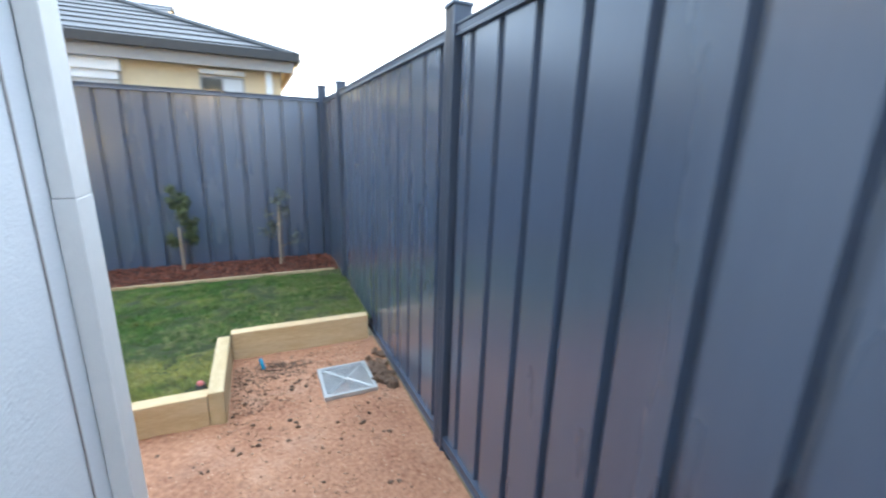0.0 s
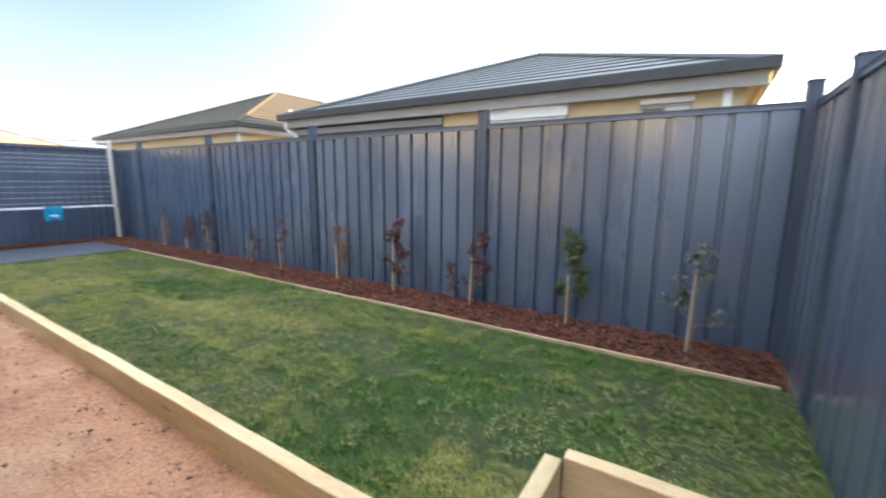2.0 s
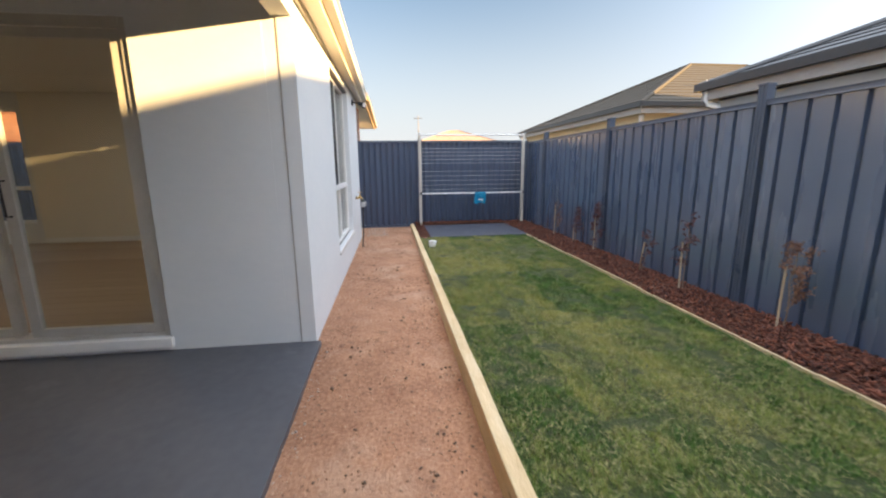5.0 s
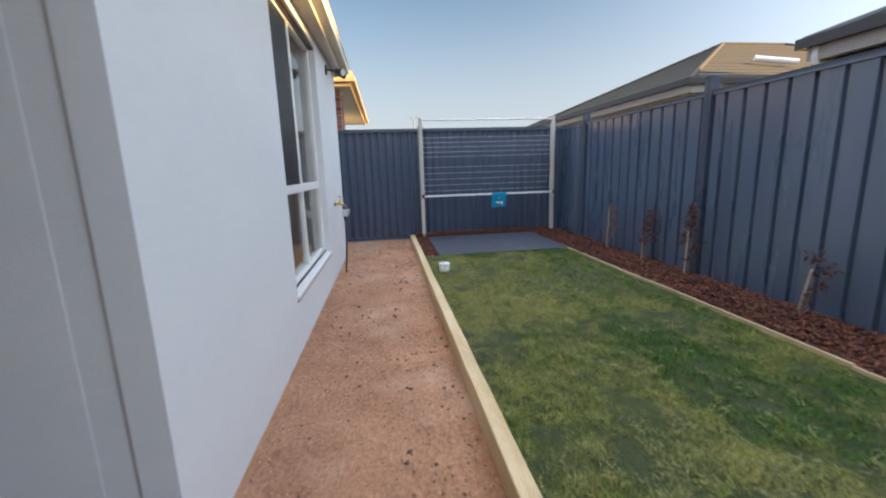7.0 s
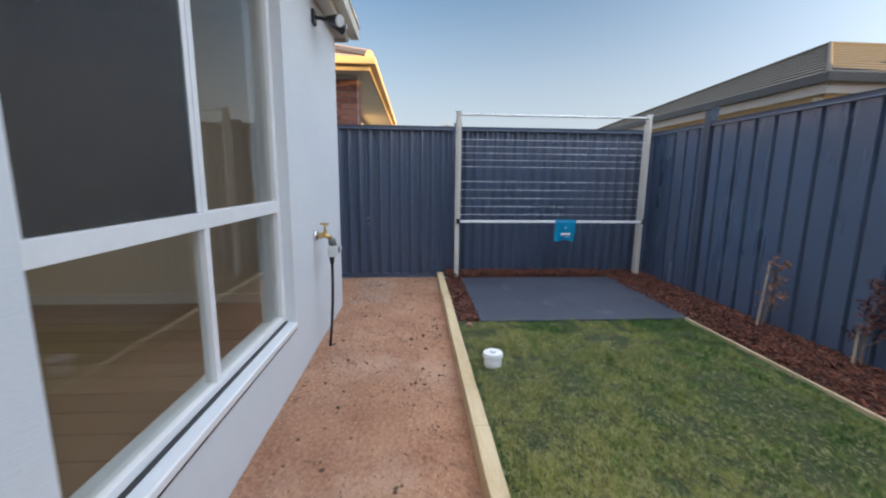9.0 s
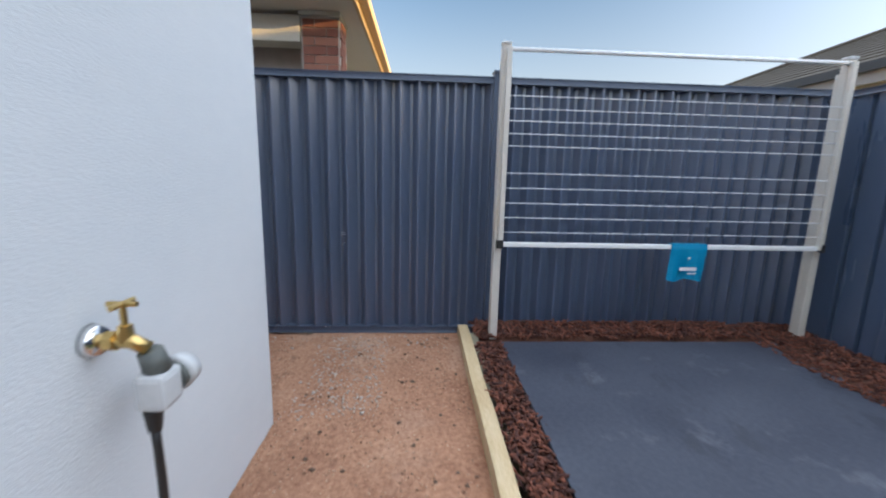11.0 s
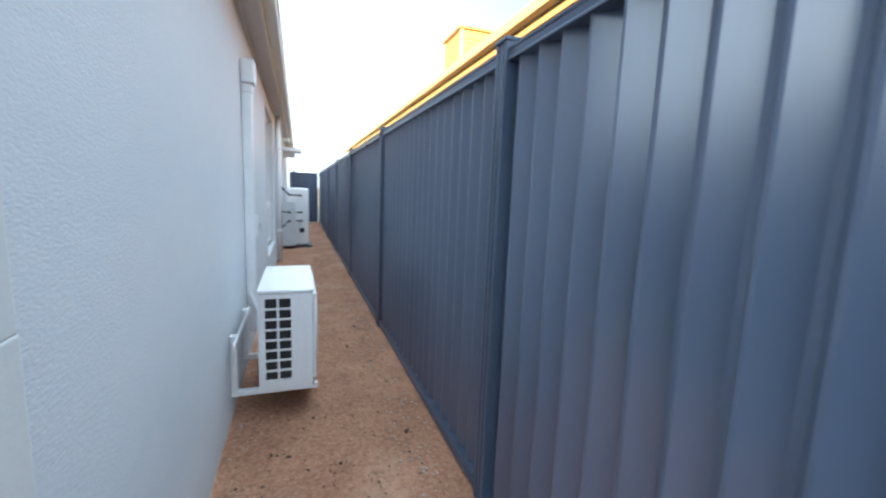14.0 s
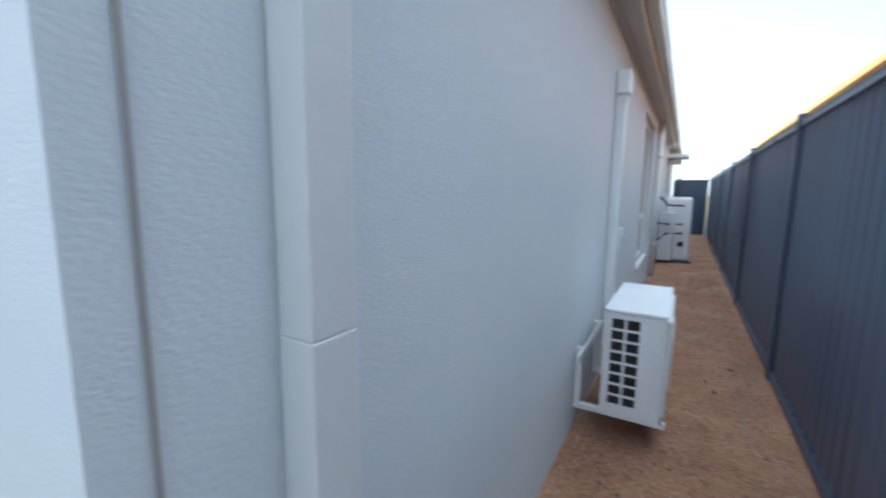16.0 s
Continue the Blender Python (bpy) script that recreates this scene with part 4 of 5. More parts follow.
# ---- garden tap with a hose timer ----
def garden_tap():
    x, y, z = -7.83, NORTH, 0.90
    t = thing("garden_tap", x, y, z, "brass garden tap with a chrome flange on the rendered wall", "tap")
    part("flange", rod(bmesh.new(), (x, y + 0.001, z), (x, y + 0.022, z), 0.038, 0.030, 20), CHROME, t, smooth=True)
    body = part("body", pipe(bmesh.new(), [(x, y + 0.02, z), (x, y + 0.085, z), (x - 0.005, y + 0.115, z - 0.02)], 0.016, 12), BRASS, t, smooth=True)
    part("nut", rod(bmesh.new(), (x, y + 0.035, z), (x, y + 0.055, z), 0.022, sides=6), BRASS, body)
    part("spindle", rod(rod(bmesh.new(), (x, y + 0.075, z), (x, y + 0.075, z + 0.035), 0.018, 0.014, 8), (x, y + 0.075, z + 0.035), (x, y + 0.075, z + 0.08), 0.007), BRASS, t)
    part("handle", rod(rod(bmesh.new(), (x - 0.034, y + 0.075, z + 0.082), (x + 0.034, y + 0.075, z + 0.082), 0.006), (x, y + 0.045, z + 0.082), (x, y + 0.105, z + 0.082), 0.006), BRASS, t)
    timer = thing("hose_timer", x - 0.02, y + 0.13, z - 0.06, "light grey tap timer with a dial and black connectors", "timer")
    part("inlet", rod(bmesh.new(), (x - 0.006, y + 0.117, z - 0.025), (x - 0.016, y + 0.123, z - 0.072), 0.025, 0.029, 14), DARK_GREY, timer, smooth=True)
    part("case", boxes((x - 0.052, x + 0.024, y + 0.090, y + 0.155, z - 0.155, z - 0.073), bevel=0.014), GREY_PLASTIC, timer)
    part("dial", rod(bmesh.new(), (x - 0.067, y + 0.13, z - 0.108), (x - 0.102, y + 0.135, z - 0.104), 0.042, 0.037, 22), GREY_PLASTIC, timer, smooth=True)
    part("dial_face", rod(bmesh.new(), (x - 0.1025, y + 0.135, z - 0.104), (x - 0.106, y + 0.1355, z - 0.1037), 0.024, sides=16), PINK, timer, "faded red dial face")
    part("seam", rod(bmesh.new(), (x - 0.0525, y + 0.128, z - 0.110), (x - 0.0665, y + 0.13, z - 0.108), 0.034, sides=22), DARK_GREY, timer)
    part("outlet", rod(bmesh.new(), (x + 0.006, y + 0.118, z - 0.156), (x + 0.006, y + 0.118, z - 0.205), 0.020, 0.014, 12), BLACK, timer)
    hose = thing("garden_hose", x, y + 0.15, 0.09, "black poly hose hanging from the timer to the gravel", "hose")
    pts = [(x + 0.006, y + 0.118, z - 0.20)]
    for k in range(1, 15):
        f = k / 14
        pts.append((x + 0.006 - 0.018 * math.sin(f * 2.4) + 0.012 * f, y + 0.118 - 0.035 * f * f, z - 0.20 - (z - 0.275) * f))
    part("tube", pipe(bmesh.new(), pts, 0.010, 8), BLACK, hose, smooth=True)
    part("buried_end", pipe(bmesh.new(), [pts[-1], (pts[-1][0] - 0.03, pts[-1][1] + 0.03, 0.07)], 0.011, 8), BLACK, hose)
    return t


garden_tap()


# the back wall stands a little out of square with the fences
skew = Matrix.Translation((WING, NORTH, 0)) @ Matrix.Rotation(-0.0138, 4, "Z") @ Matrix.Translation((-WING, -NORTH, 0))
for ob in list(scene.objects):
    if ob.parent is None and ob.name in ("wall_north", "window_1", "window_head", "garden_tap", "hose_timer", "garden_hose", "sensor_light"):
        ob.matrix_basis = skew @ ob.matrix_basis


# ---- timber sleepers and edging ----
def sleeper(x0, x1, y0, y1, z0, z1, label, material, end_grain=True):
    t = thing("garden_sleeper", (x0 + x1) / 2, (y0 + y1) / 2, z0, label, "sleeper", "garden sleepers")
    bm = boxes((x0, x1, y0, y1, z0, z1), bevel=0.007)
    bmesh.ops.subdivide_edges(bm, edges=[e for e in bm.edges if e.calc_length() > 0.3], cuts=16)
    for v in bm.verts:
        v.co += Vector((0, 1, 1) if x1 - x0 > y1 - y0 else (1, 0, 1)) * noise.noise(v.co * 3.0) * 0.004
    part("timber", bm, material, t)
    return t


sleeper(-3.515, -0.40, 2.585, 2.66, -0.06, 0.176, "pale yellow treated pine sleeper edging the lawn", TIMBER)
sleeper(-6.62, -3.521, 2.586, 2.661, -0.06, 0.171, "pale yellow treated pine sleeper beside the gravel path", TIMBER)
sleeper(-9.87, -6.626, 2.585, 2.66, -0.06, 0.167, "weathered treated pine sleeper running to the far fence", TIMBER)
sleeper(-0.397, -0.322, 2.585, 3.255, -0.06, 0.186, "short treated pine sleeper returning round the gravel pocket", TIMBER_CROSS)
sleeper(-0.318, 0.60, 3.262, 3.337, -0.06, 0.192, "greyish treated pine sleeper behind the drainage pit", TIMBER)
for k in range(5):
    e = thing("lawn_edging", -1.0 - 2.0 * k, 4.60, 0.15, "thin pale pine edging board between lawn and mulch", "edging", "lawn edging")
    part("board", boxes((0.58 - 1.728 * (k + 1) + 0.004, 0.58 - 1.728 * k, 4.588 + 0.004 * (k % 2), 4.608 + 0.004 * (k % 2), 0.05, 0.178 - 0.004 * (k % 3)), bevel=0.003), EDGING, e)


# ---- drainage pit and small things on the ground ----
def drainage_pit():
    x0, x1, y0, y1 = 0.176, 0.486, 2.575, 2.905
    t = thing("drainage_pit", (x0 + x1) / 2, (y0 + y1) / 2, 0.0, "square galvanised drainage grate set in the gravel", "drain grate")
    part("well", boxes((x0 + 0.01, x1 - 0.01, y0 + 0.01, y1 - 0.01, -0.28, 0.002)), BLACK, t)
    fr = 0.018
    for r in ((x0, x1, y0, y0 + fr), (x0, x1, y1 - fr, y1), (x0, x0 + fr, y0 + fr, y1 - fr), (x1 - fr, x1, y0 + fr, y1 - fr)):
        part("frame_bar", boxes((*r, -0.02, 0.026), bevel=0.002), GRATE, t)
    cx, cy, hx, hy = (x0 + x1) / 2, (y0 + y1) / 2, (x1 - x0) / 2 - fr, (y1 - y0) / 2 - fr
    for k in range(-7, 8):
        f = k / 8
        half = abs(f)
        for s in (1, -1):
            part("slat", boxes((cx + f * hx - 0.004, cx + f * hx + 0.004, *sorted((cy + s * half * hy, cy + s * hy)), 0.006, 0.022)), GRATE, t)
            part("slat", boxes((*sorted((cx + s * half * hx, cx + s * hx)), cy + f * hy - 0.004, cy + f * hy + 0.004, 0.0065, 0.0225)), GRATE, t)
    for s in (1, -1):
        part("rib", rod(bmesh.new(), (cx - hx, cy - s * hy, 0.02), (cx + hx, cy + s * hy, 0.02), 0.007, sides=6), GRATE, t)
    return t


drainage_pit()
soil = thing("soil_heap", 0.56, 2.75, 0.0, "small heap of loose dark soil beside the drainage grate", "soil")
bm = bmesh.new()
for k in range(60):
    r = random.uniform(0.010, 0.035)
    made = bmesh.ops.create_icosphere(bm, subdivisions=1, radius=r, matrix=Matrix.Translation((0.56 + random.gauss(0, 0.035), 2.76 + random.gauss(0, 0.11), 0.008 + random.uniform(0, 0.012))))
    for v in made["verts"]:
        v.co += Vector((random.uniform(-1, 1), random.uniform(-1, 1), random.uniform(-1, 1))) * r * 0.35
tagged(part("loose_soil", bm, SOIL, soil), kind="stuff")
cap = thing("inspection_cap", -7.28, 2.80, 0.15, "white plastic drain inspection cap standing in the lawn", "drain cap")
part("riser", rod(bmesh.new(), (-7.28, 2.80, 0.12), (-7.28, 2.80, 0.215), 0.055, sides=20), WHITE, cap, smooth=True)
part("lid", rod(rod(bmesh.new(), (-7.28, 2.80, 0.216), (-7.28, 2.80, 0.24), 0.064, 0.060, 20), (-7.28, 2.80, 0.24), (-7.28, 2.80, 0.252), 0.02, sides=6), WHITE, cap)
for px, py in ((-0.44, 2.72), (-7.96, 2.74)):
    spr = thing("pop_up_sprinkler", px, py, 0.15, "black pop-up sprinkler head with an orange cap at the lawn edge", "sprinkler", "sprinklers")
    part("collar", rod(bmesh.new(), (px, py, 0.10), (px, py, 0.172), 0.026, sides=14), BLACK, spr, smooth=True)
    part("cap", rod(bmesh.new(), (px, py, 0.173), (px, py, 0.186), 0.018, 0.015, 12), PINK, spr, "faded orange-red cap", smooth=True)
tag_pipe = thing("pipe_stub", -0.14, 3.08, 0.0, "short blue pipe stub sticking out of the gravel", "pipe")
part("tube", rod(bmesh.new(), (-0.13, 3.06, -0.02), (-0.15, 3.09, 0.07), 0.011), BLUE, tag_pipe, smooth=True)
roots = thing("root_debris", -0.05, 3.05, 0.0, "dark strip of roots and litter on the gravel", "debris")
bm = bmesh.new()
for k in range(40):
    a, px, py = random.uniform(0, math.pi), random.gauss(-0.02, 0.10), random.gauss(3.07, 0.035)
    ln = random.uniform(0.02, 0.07)
    rod(bm, (px, py, 0.006), (px + ln * math.cos(a), py + ln * math.sin(a), random.uniform(0.004, 0.018)), 0.004, 0.002, 5)
part("twigs", bm, SOIL, roots)


# ---- saplings ----
def sapling(x, y, height, leaf, leaf_name, spread, leaves, stake, lean, label, seed, size=0.035, branches=12):
    rng = random.Random(seed)
    z0 = 0.155
    t = thing("sapling", x, y, z0, label, "sapling", "saplings along the back fence")
    if stake:
        part("stake", rod(bmesh.new(), (x, y, z0 - 0.05), (x + lean * stake, y - 0.01, z0 + stake), 0.0085, 0.008, 7), STAKE, t, "pale timber stake")
    bm, ends = bmesh.new(), []
    top = Vector((x + lean * height + 0.02, y + 0.03, z0 + height))
    base = Vector((x + 0.022, y + 0.022, z0 - 0.03))
    points = [base.lerp(top, k / 5) + Vector((rng.uniform(-1, 1), rng.uniform(-1, 1), 0)) * 0.012 * (k > 0) for k in range(6)]
    for k, (a, b) in enumerate(zip(points, points[1:])):
        rod(bm, a, b, 0.007 - 0.001 * k, 0.006 - 0.001 * k, 6)
    part("trunk", bm, BARK, t)
    for k in range(branches):
        f = 0.25 + 0.75 * (k + rng.random()) / branches
        start = base.lerp(top, f)
        a = rng.uniform(0, math.tau)
        reach = spread * rng.uniform(0.5, 1.0) * (1.15 - 0.6 * f)
        end = start + Vector((math.cos(a) * reach, math.sin(a) * reach * 0.7, reach * rng.uniform(0.5, 1.2)))
        bend = start.lerp(end, 0.5) + Vector((0, 0, -0.02))
        twig = rod(bmesh.new(), start, bend, 0.003, 0.0024, 5)
        part("branch", rod(twig, bend, end, 0.0024, 0.0012, 5), BARK, t)
        ends += [(bend, end)]
    ends.append((points[3], points[5]))
    verts, faces = [], []
    for k in range(leaves):
        a, b = ends[rng.randrange(len(ends))]
        c = a.lerp(b, rng.uniform(0.1, 1.1)) + Vector((rng.gauss(0, 0.016), rng.gauss(0, 0.016), rng.gauss(0, 0.016)))
        turn = Euler((rng.uniform(-1.2, 1.2), rng.uniform(-1.2, 1.2), rng.uniform(0, 6.3))).to_matrix()
        L, W, n = size * rng.uniform(0.5, 1.15), size * 0.24, len(verts)
        for p in ((0, 0, 0), (L * 0.35, W, 0.003), (L * 0.8, W * 0.6, 0.0), (L, 0, -0.004), (L * 0.8, -W * 0.6, 0.0), (L * 0.35, -W, 0.003), (L * 0.5, 0, -0.005)):
            verts.append(c + turn @ Vector(p))
        faces += [(n, n + 1, n + 6), (n + 1, n + 2, n + 6), (n + 2, n + 3, n + 6), (n + 3, n + 4, n + 6), (n + 4, n + 5, n + 6), (n + 5, n, n + 6)]
    part(leaf_name, from_arrays(leaf_name, verts, faces, leaf), None, t)
    return t


sapling(0.08, 4.84, 0.76, LEAF_GREY, "leaves", 0.22, 289, 0.70, 0.02, "thin grey-green sapling tied to a pale stake in mulch", 1, 0.045)
sapling(-0.80, 4.98, 0.74, LEAF_GREEN, "leaves", 0.17, 1054, 0.45, 0.01, "bushy olive-green sapling with a pale stake in mulch", 2, 0.042)
sapling(-1.72, 4.97, 0.68, LEAF_RED, "leaves", 0.17, 289, 0.50, 0.06, "dark red sapling leaning beside a fence post", 3, 0.045)
sapling(-1.90, 4.93, 0.42, LEAF_RED, "leaves", 0.10, 102, 0, -0.10, "small dark red side shoot in mulch", 13, 0.045, 5)
sapling(-2.64, 4.95, 0.76, LEAF_RED, "leaves", 0.17, 323, 0.62, 0.03, "dark purple-red sapling on a pale stake in mulch", 4, 0.055)
sapling(-3.52, 4.99, 0.66, LEAF_BROWN, "leaves", 0.17, 391, 0.50, 0.02, "dry brown twiggy sapling on a pale stake", 5, 0.032, 14)
sapling(-4.50, 4.93, 0.72, LEAF_RED, "leaves", 0.13, 136, 0.50, 0.0, "sparse dark red sapling on a tall pale stake", 6, 0.045, 7)
sapling(-5.30, 5.02, 0.46, LEAF_RED, "leaves", 0.13, 76, 0.36, 0.22, "short leaning sapling with a few dark leaves", 7, 0.05, 5)
sapling(-6.42, 5.03, 0.66, LEAF_RED, "leaves", 0.15, 255, 0.50, 0.05, "dark red sapling near a fence post", 8, 0.045)
sapling(-7.12, 5.05, 0.56, LEAF_RED, "leaves", 0.14, 221, 0.30, 0.04, "small reddish sapling in the mulch bed", 9, 0.04)
sapling(-7.80, 5.00, 0.58, LEAF_BROWN, "leaves", 0.14, 119, 0.54, 0.10, "sparse brown sapling on a leaning pale stake", 10, 0.04)


# ---- neighbouring houses ----
def tiled_face(verts, faces, a, b, c, d, course=0.34, lift=0.018):
    """Stepped tile courses from the eave edge a-b up to the top edge d-c."""
    a, b, c, d = (Vector(p) for p in (a, b, c, d))
    normal = (b - a).cross(d - a).normalized()
    if normal.z < 0:
        normal = -normal
    n = max(int(((d + c) / 2 - (a + b) / 2).length / course), 2)
    for k in range(n):
        f0, f1 = k / n, (k + 1) / n
        i = len(verts)
        up = normal * lift
        verts += [a.lerp(d, f0), b.lerp(c, f0), a.lerp(d, f0) + up, b.lerp(c, f0) + up, a.lerp(d, f1), b.lerp(c, f1)]
        faces += [(i, i + 1, i + 3, i + 2), (i + 2, i + 3, i + 5, i + 4)]


def welded(name, verts, faces, material):
    """One connected skin out of the stepped courses."""
    ob = from_arrays(name, verts, faces, material)
    bm = bmesh.new()
    bm.from_mesh(ob.data)
    bmesh.ops.remove_doubles(bm, verts=bm.verts[:], dist=0.001)
    bm.to_mesh(ob.data)
    bm.free()
    return ob


def neighbour_house(x0, x1, y0, y1, eave_z, rise, inset, wall, gutter, fascia, tile, label, wall_label):
    """A hip-roofed house; x0..y1 is the eave line."""
    half = (x1 - x0) / 2
    t = thing("house", (x0 + x1) / 2, (y0 + y1) / 2, -0.3, label, "house", "neighbouring houses")
    w = part("wall", boxes((x0 + inset, x1 - inset, y0 + inset, y1 - inset, -0.32, eave_z - 0.02)), wall, t, wall_label)
    mid_x, e = (x0 + x1) / 2, eave_z + 0.07
    p, q = (mid_x, y0 + half, e + rise), (mid_x, y1 - half, e + rise)
    verts, faces = [], []
    tiled_face(verts, faces, (x0, y0, e), (x1, y0, e), p, p)
    tiled_face(verts, faces, (x1, y0, e), (x1, y1, e), q, p)
    tiled_face(verts, faces, (x1, y1, e), (x0, y1, e), q, q)
    tiled_face(verts, faces, (x0, y1, e), (x0, y0, e), p, q)
    r = part("roof", welded("roof", verts, faces, tile), None, t)
    for a, b in (((x0, y0, e), p), ((x1, y0, e), p), ((x0, y1, e), q), ((x1, y1, e), q), (p, q)):
        part("ridge_cap", rod(bmesh.new(), Vector(a) + Vector((0, 0, 0.02)), Vector(b) + Vector((0, 0, 0.02)), 0.05, sides=8), tile, r)
    for lo, hi, out, name, m in ((eave_z - 0.16, eave_z - 0.012, -0.03, "fascia", fascia), (eave_z - 0.01, eave_z + 0.115, 0.06, "gutter", gutter)):
        for row in ((x0 - out, x1 + out, y0 - out, y0 - out + 0.05), (x0 - out, x1 + out, y1 + out - 0.05, y1 + out), (x0 - out, x0 - out + 0.05, y0 - out + 0.051, y1 + out - 0.051), (x1 + out - 0.05, x1 + out, y0 - out + 0.051, y1 + out - 0.051)):
            part(name, boxes((*row, lo, hi), bevel=0.006), m, t)
    part("eave_lining", boxes((x0 + 0.02, x1 - 0.02, y0 + 0.02, y1 - 0.02, eave_z - 0.019, eave_z - 0.001)), fascia, t)
    return t, w


n1, n1_wall = neighbour_house(-7.68, 0.60, 7.42, 17.5, 2.58, 1.64, 0.22, CREAM_WALL, FASCIA_DARK, FASCIA_GREY, ROOF_TILE, "single-storey cream house with a grey tiled hip roof behind the fence", "cream painted wall")
Y1 = 7.42 + 0.22
# no real hollow: a flat sheet coloured dark as the shade under the beam
part("recess", boxes((-7.45, -3.72, Y1 - 0.016, Y1 - 0.003, -0.3, 2.43)), FASCIA_DARK, n1, "flat dark sheet standing for the shade in an open recess")
part("cladding", boxes((-7.45, -3.72, Y1 - 0.05, Y1 - 0.018, 2.28, 2.395), bevel=0.004), GREY_WALL, n1, "grey beam cladding")


def far_window(u0, u1, z0, z1, y, parent, blind_z):
    w = part("window", boxes((u0, u1, y - 0.028, y - 0.022, z0, z1)), BLACK, parent, "dark glazed window")
    for row in ((u0 - 0.025, u0, z0, z1), (u1, u1 + 0.025, z0, z1), (u0 - 0.025, u1 + 0.025, z1, z1 + 0.03), ((u0 + u1) / 2 - 0.012, (u0 + u1) / 2 + 0.012, z0, z1)):
        part("frame", boxes((row[0], row[1], y - 0.045, y - 0.003, row[2], row[3])), FASCIA_GREY, w)
    part("curtain", boxes(((u0 + u1) / 2 + 0.013, u1 - 0.002, y - 0.036, y - 0.031, z0, z1)), GREY_PLASTIC, w, "pale curtain")
    part("pane", boxes((u0 + 0.002, (u0 + u1) / 2 - 0.021, y - 0.036, y - 0.031, z0, z1)), GLASS, w)
    if blind_z:
        part("blind", boxes((u0 + 0.004, u1 - 0.004, y - 0.07, y - 0.046, blind_z, z1 + 0.04), bevel=0.006), WHITE, w, "white roller shutter")
    return w


far_window(-2.86, -1.66, 1.2, 2.36, Y1, n1, 2.16)
far_window(-0.69, -0.16, 1.5, 2.28, Y1, n1, 0)
part("shutter_box", boxes((-2.90, -1.62, Y1 - 0.11, Y1 - 0.003, 2.27, 2.43), bevel=0.01), WHITE, n1)
part("shutter_box", boxes((-0.72, -0.12, Y1 - 0.06, Y1 - 0.003, 2.33, 2.40), bevel=0.01), WHITE, n1)
# unseen roof and gables, added to block low sun from fence and pier
shade_faces = [], []
tiled_face(*shade_faces, (-7.6, 11.0, 3.0), (-1.9, 11.0, 3.0), (-1.9, 16.0, 5.15), (-7.6, 16.0, 5.15))
tiled_face(*shade_faces, (-1.9, 21.0, 3.0), (-7.6, 21.0, 3.0), (-7.6, 16.0, 5.15), (-1.9, 16.0, 5.15))
part("rear_roof", welded("rear_roof", *shade_faces, ROOF_TILE), None, n1)
gable = bmesh.new()
for gx in (-7.5, -2.0):
    gable.faces.new([gable.verts.new(p) for p in ((gx, 11.4, 2.5), (gx, 20.6, 2.5), (gx, 20.6, 3.12), (gx, 16.0, 5.09), (gx, 11.4, 3.12))])
part("rear_gable", gable, CREAM_WALL, n1)
part("downpipe", boxes((0.16, 0.25, Y1 - 0.09, Y1 - 0.003, -0.3, 2.44), bevel=0.01), WHITE, n1, "white downpipe")
n2, n2_wall = neighbour_house(-20.7, -10.88, 8.41, 20.5, 2.80, 2.08, 0.30, CREAM_WALL, FASCIA_DARK, FASCIA_GREY, ROOF_PALE, "single-storey house with a grey tiled hip roof further along", "cream painted wall")
part("downpipe", boxes((-11.28, -11.19, 8.61, 8.71, -0.3, 2.64), bevel=0.01), WHITE, n2, "white downpipe")

# unseen house, added to keep low sun off the pier and east wall
neighbour_house(2.26, 12.0, -7.0, 19.0, 2.48, 1.98, 0.45, CREAM_WALL, FASCIA_DARK, FASCIA_GREY, ROOF_TILE, "unseen house added beyond the side fence to block the low sun", "cream painted wall")
part("roof_pipe", rod(bmesh.new(), (-12.47, 11.35, 3.69), (-12.02, 12.1, 3.50), 0.07, sides=10), WHITE, n2, "white pipe lying on the roof")
part("downpipe", pipe(bmesh.new(), [(-7.55, 7.47, 2.58), (-7.55, 7.47, 2.42), (-7.53, 7.50, 2.36), (-7.42, 7.58, 2.31), (-7.40, 7.59, 2.25), (-7.40, 7.59, -0.3)], 0.045, 12), WHITE, n1, "white corner downpipe with an elbow", smooth=True)

# brick house beyond the side fence
BX, BE = -11.50, -11.05
brick_house = thing("brick_house", -14.0, -6.0, -0.3, "red brick house with a cream eave close behind the side fence", "house", "neighbouring houses")
b_wall = part("wall", boxes((-17.5, BX - 0.012, -15.5, -0.63, -0.32, 2.82), (-17.5, -11.95, -0.63, 0.98, -0.32, 2.82)), MORTAR, brick_house, "brick wall with pale mortar")
pier = part("pier", boxes((-11.90, BX - 0.012, 1.068, 1.452, -0.32, 2.82)), MORTAR, brick_house, "red brick corner pier")
part("lintel", boxes((-11.75, BX + 0.006, -0.628, 1.058, 2.55, 2.80), bevel=0.006), CREAM_METAL, brick_house, "cream beam over the porch opening")
part("soffit", boxes((-17.8, BE - 0.02, -15.7, 1.66, 2.84, 2.855)), SOFFIT, brick_house)
part("bulkhead", boxes((-17.5, BX + 0.03, -15.5, -0.64, 2.822, 2.838), (-11.93, BX + 0.03, 1.06, 1.465, 2.80, 2.838), bevel=0.004), CREAM_METAL, brick_house)
for row in ((BE - 0.03, BE, -15.7, 1.68), (-17.8, BE - 0.031, 1.65, 1.68)):
    part("fascia", boxes((*row, 2.80, 2.95), bevel=0.004), GOLD_TRIM, brick_house)
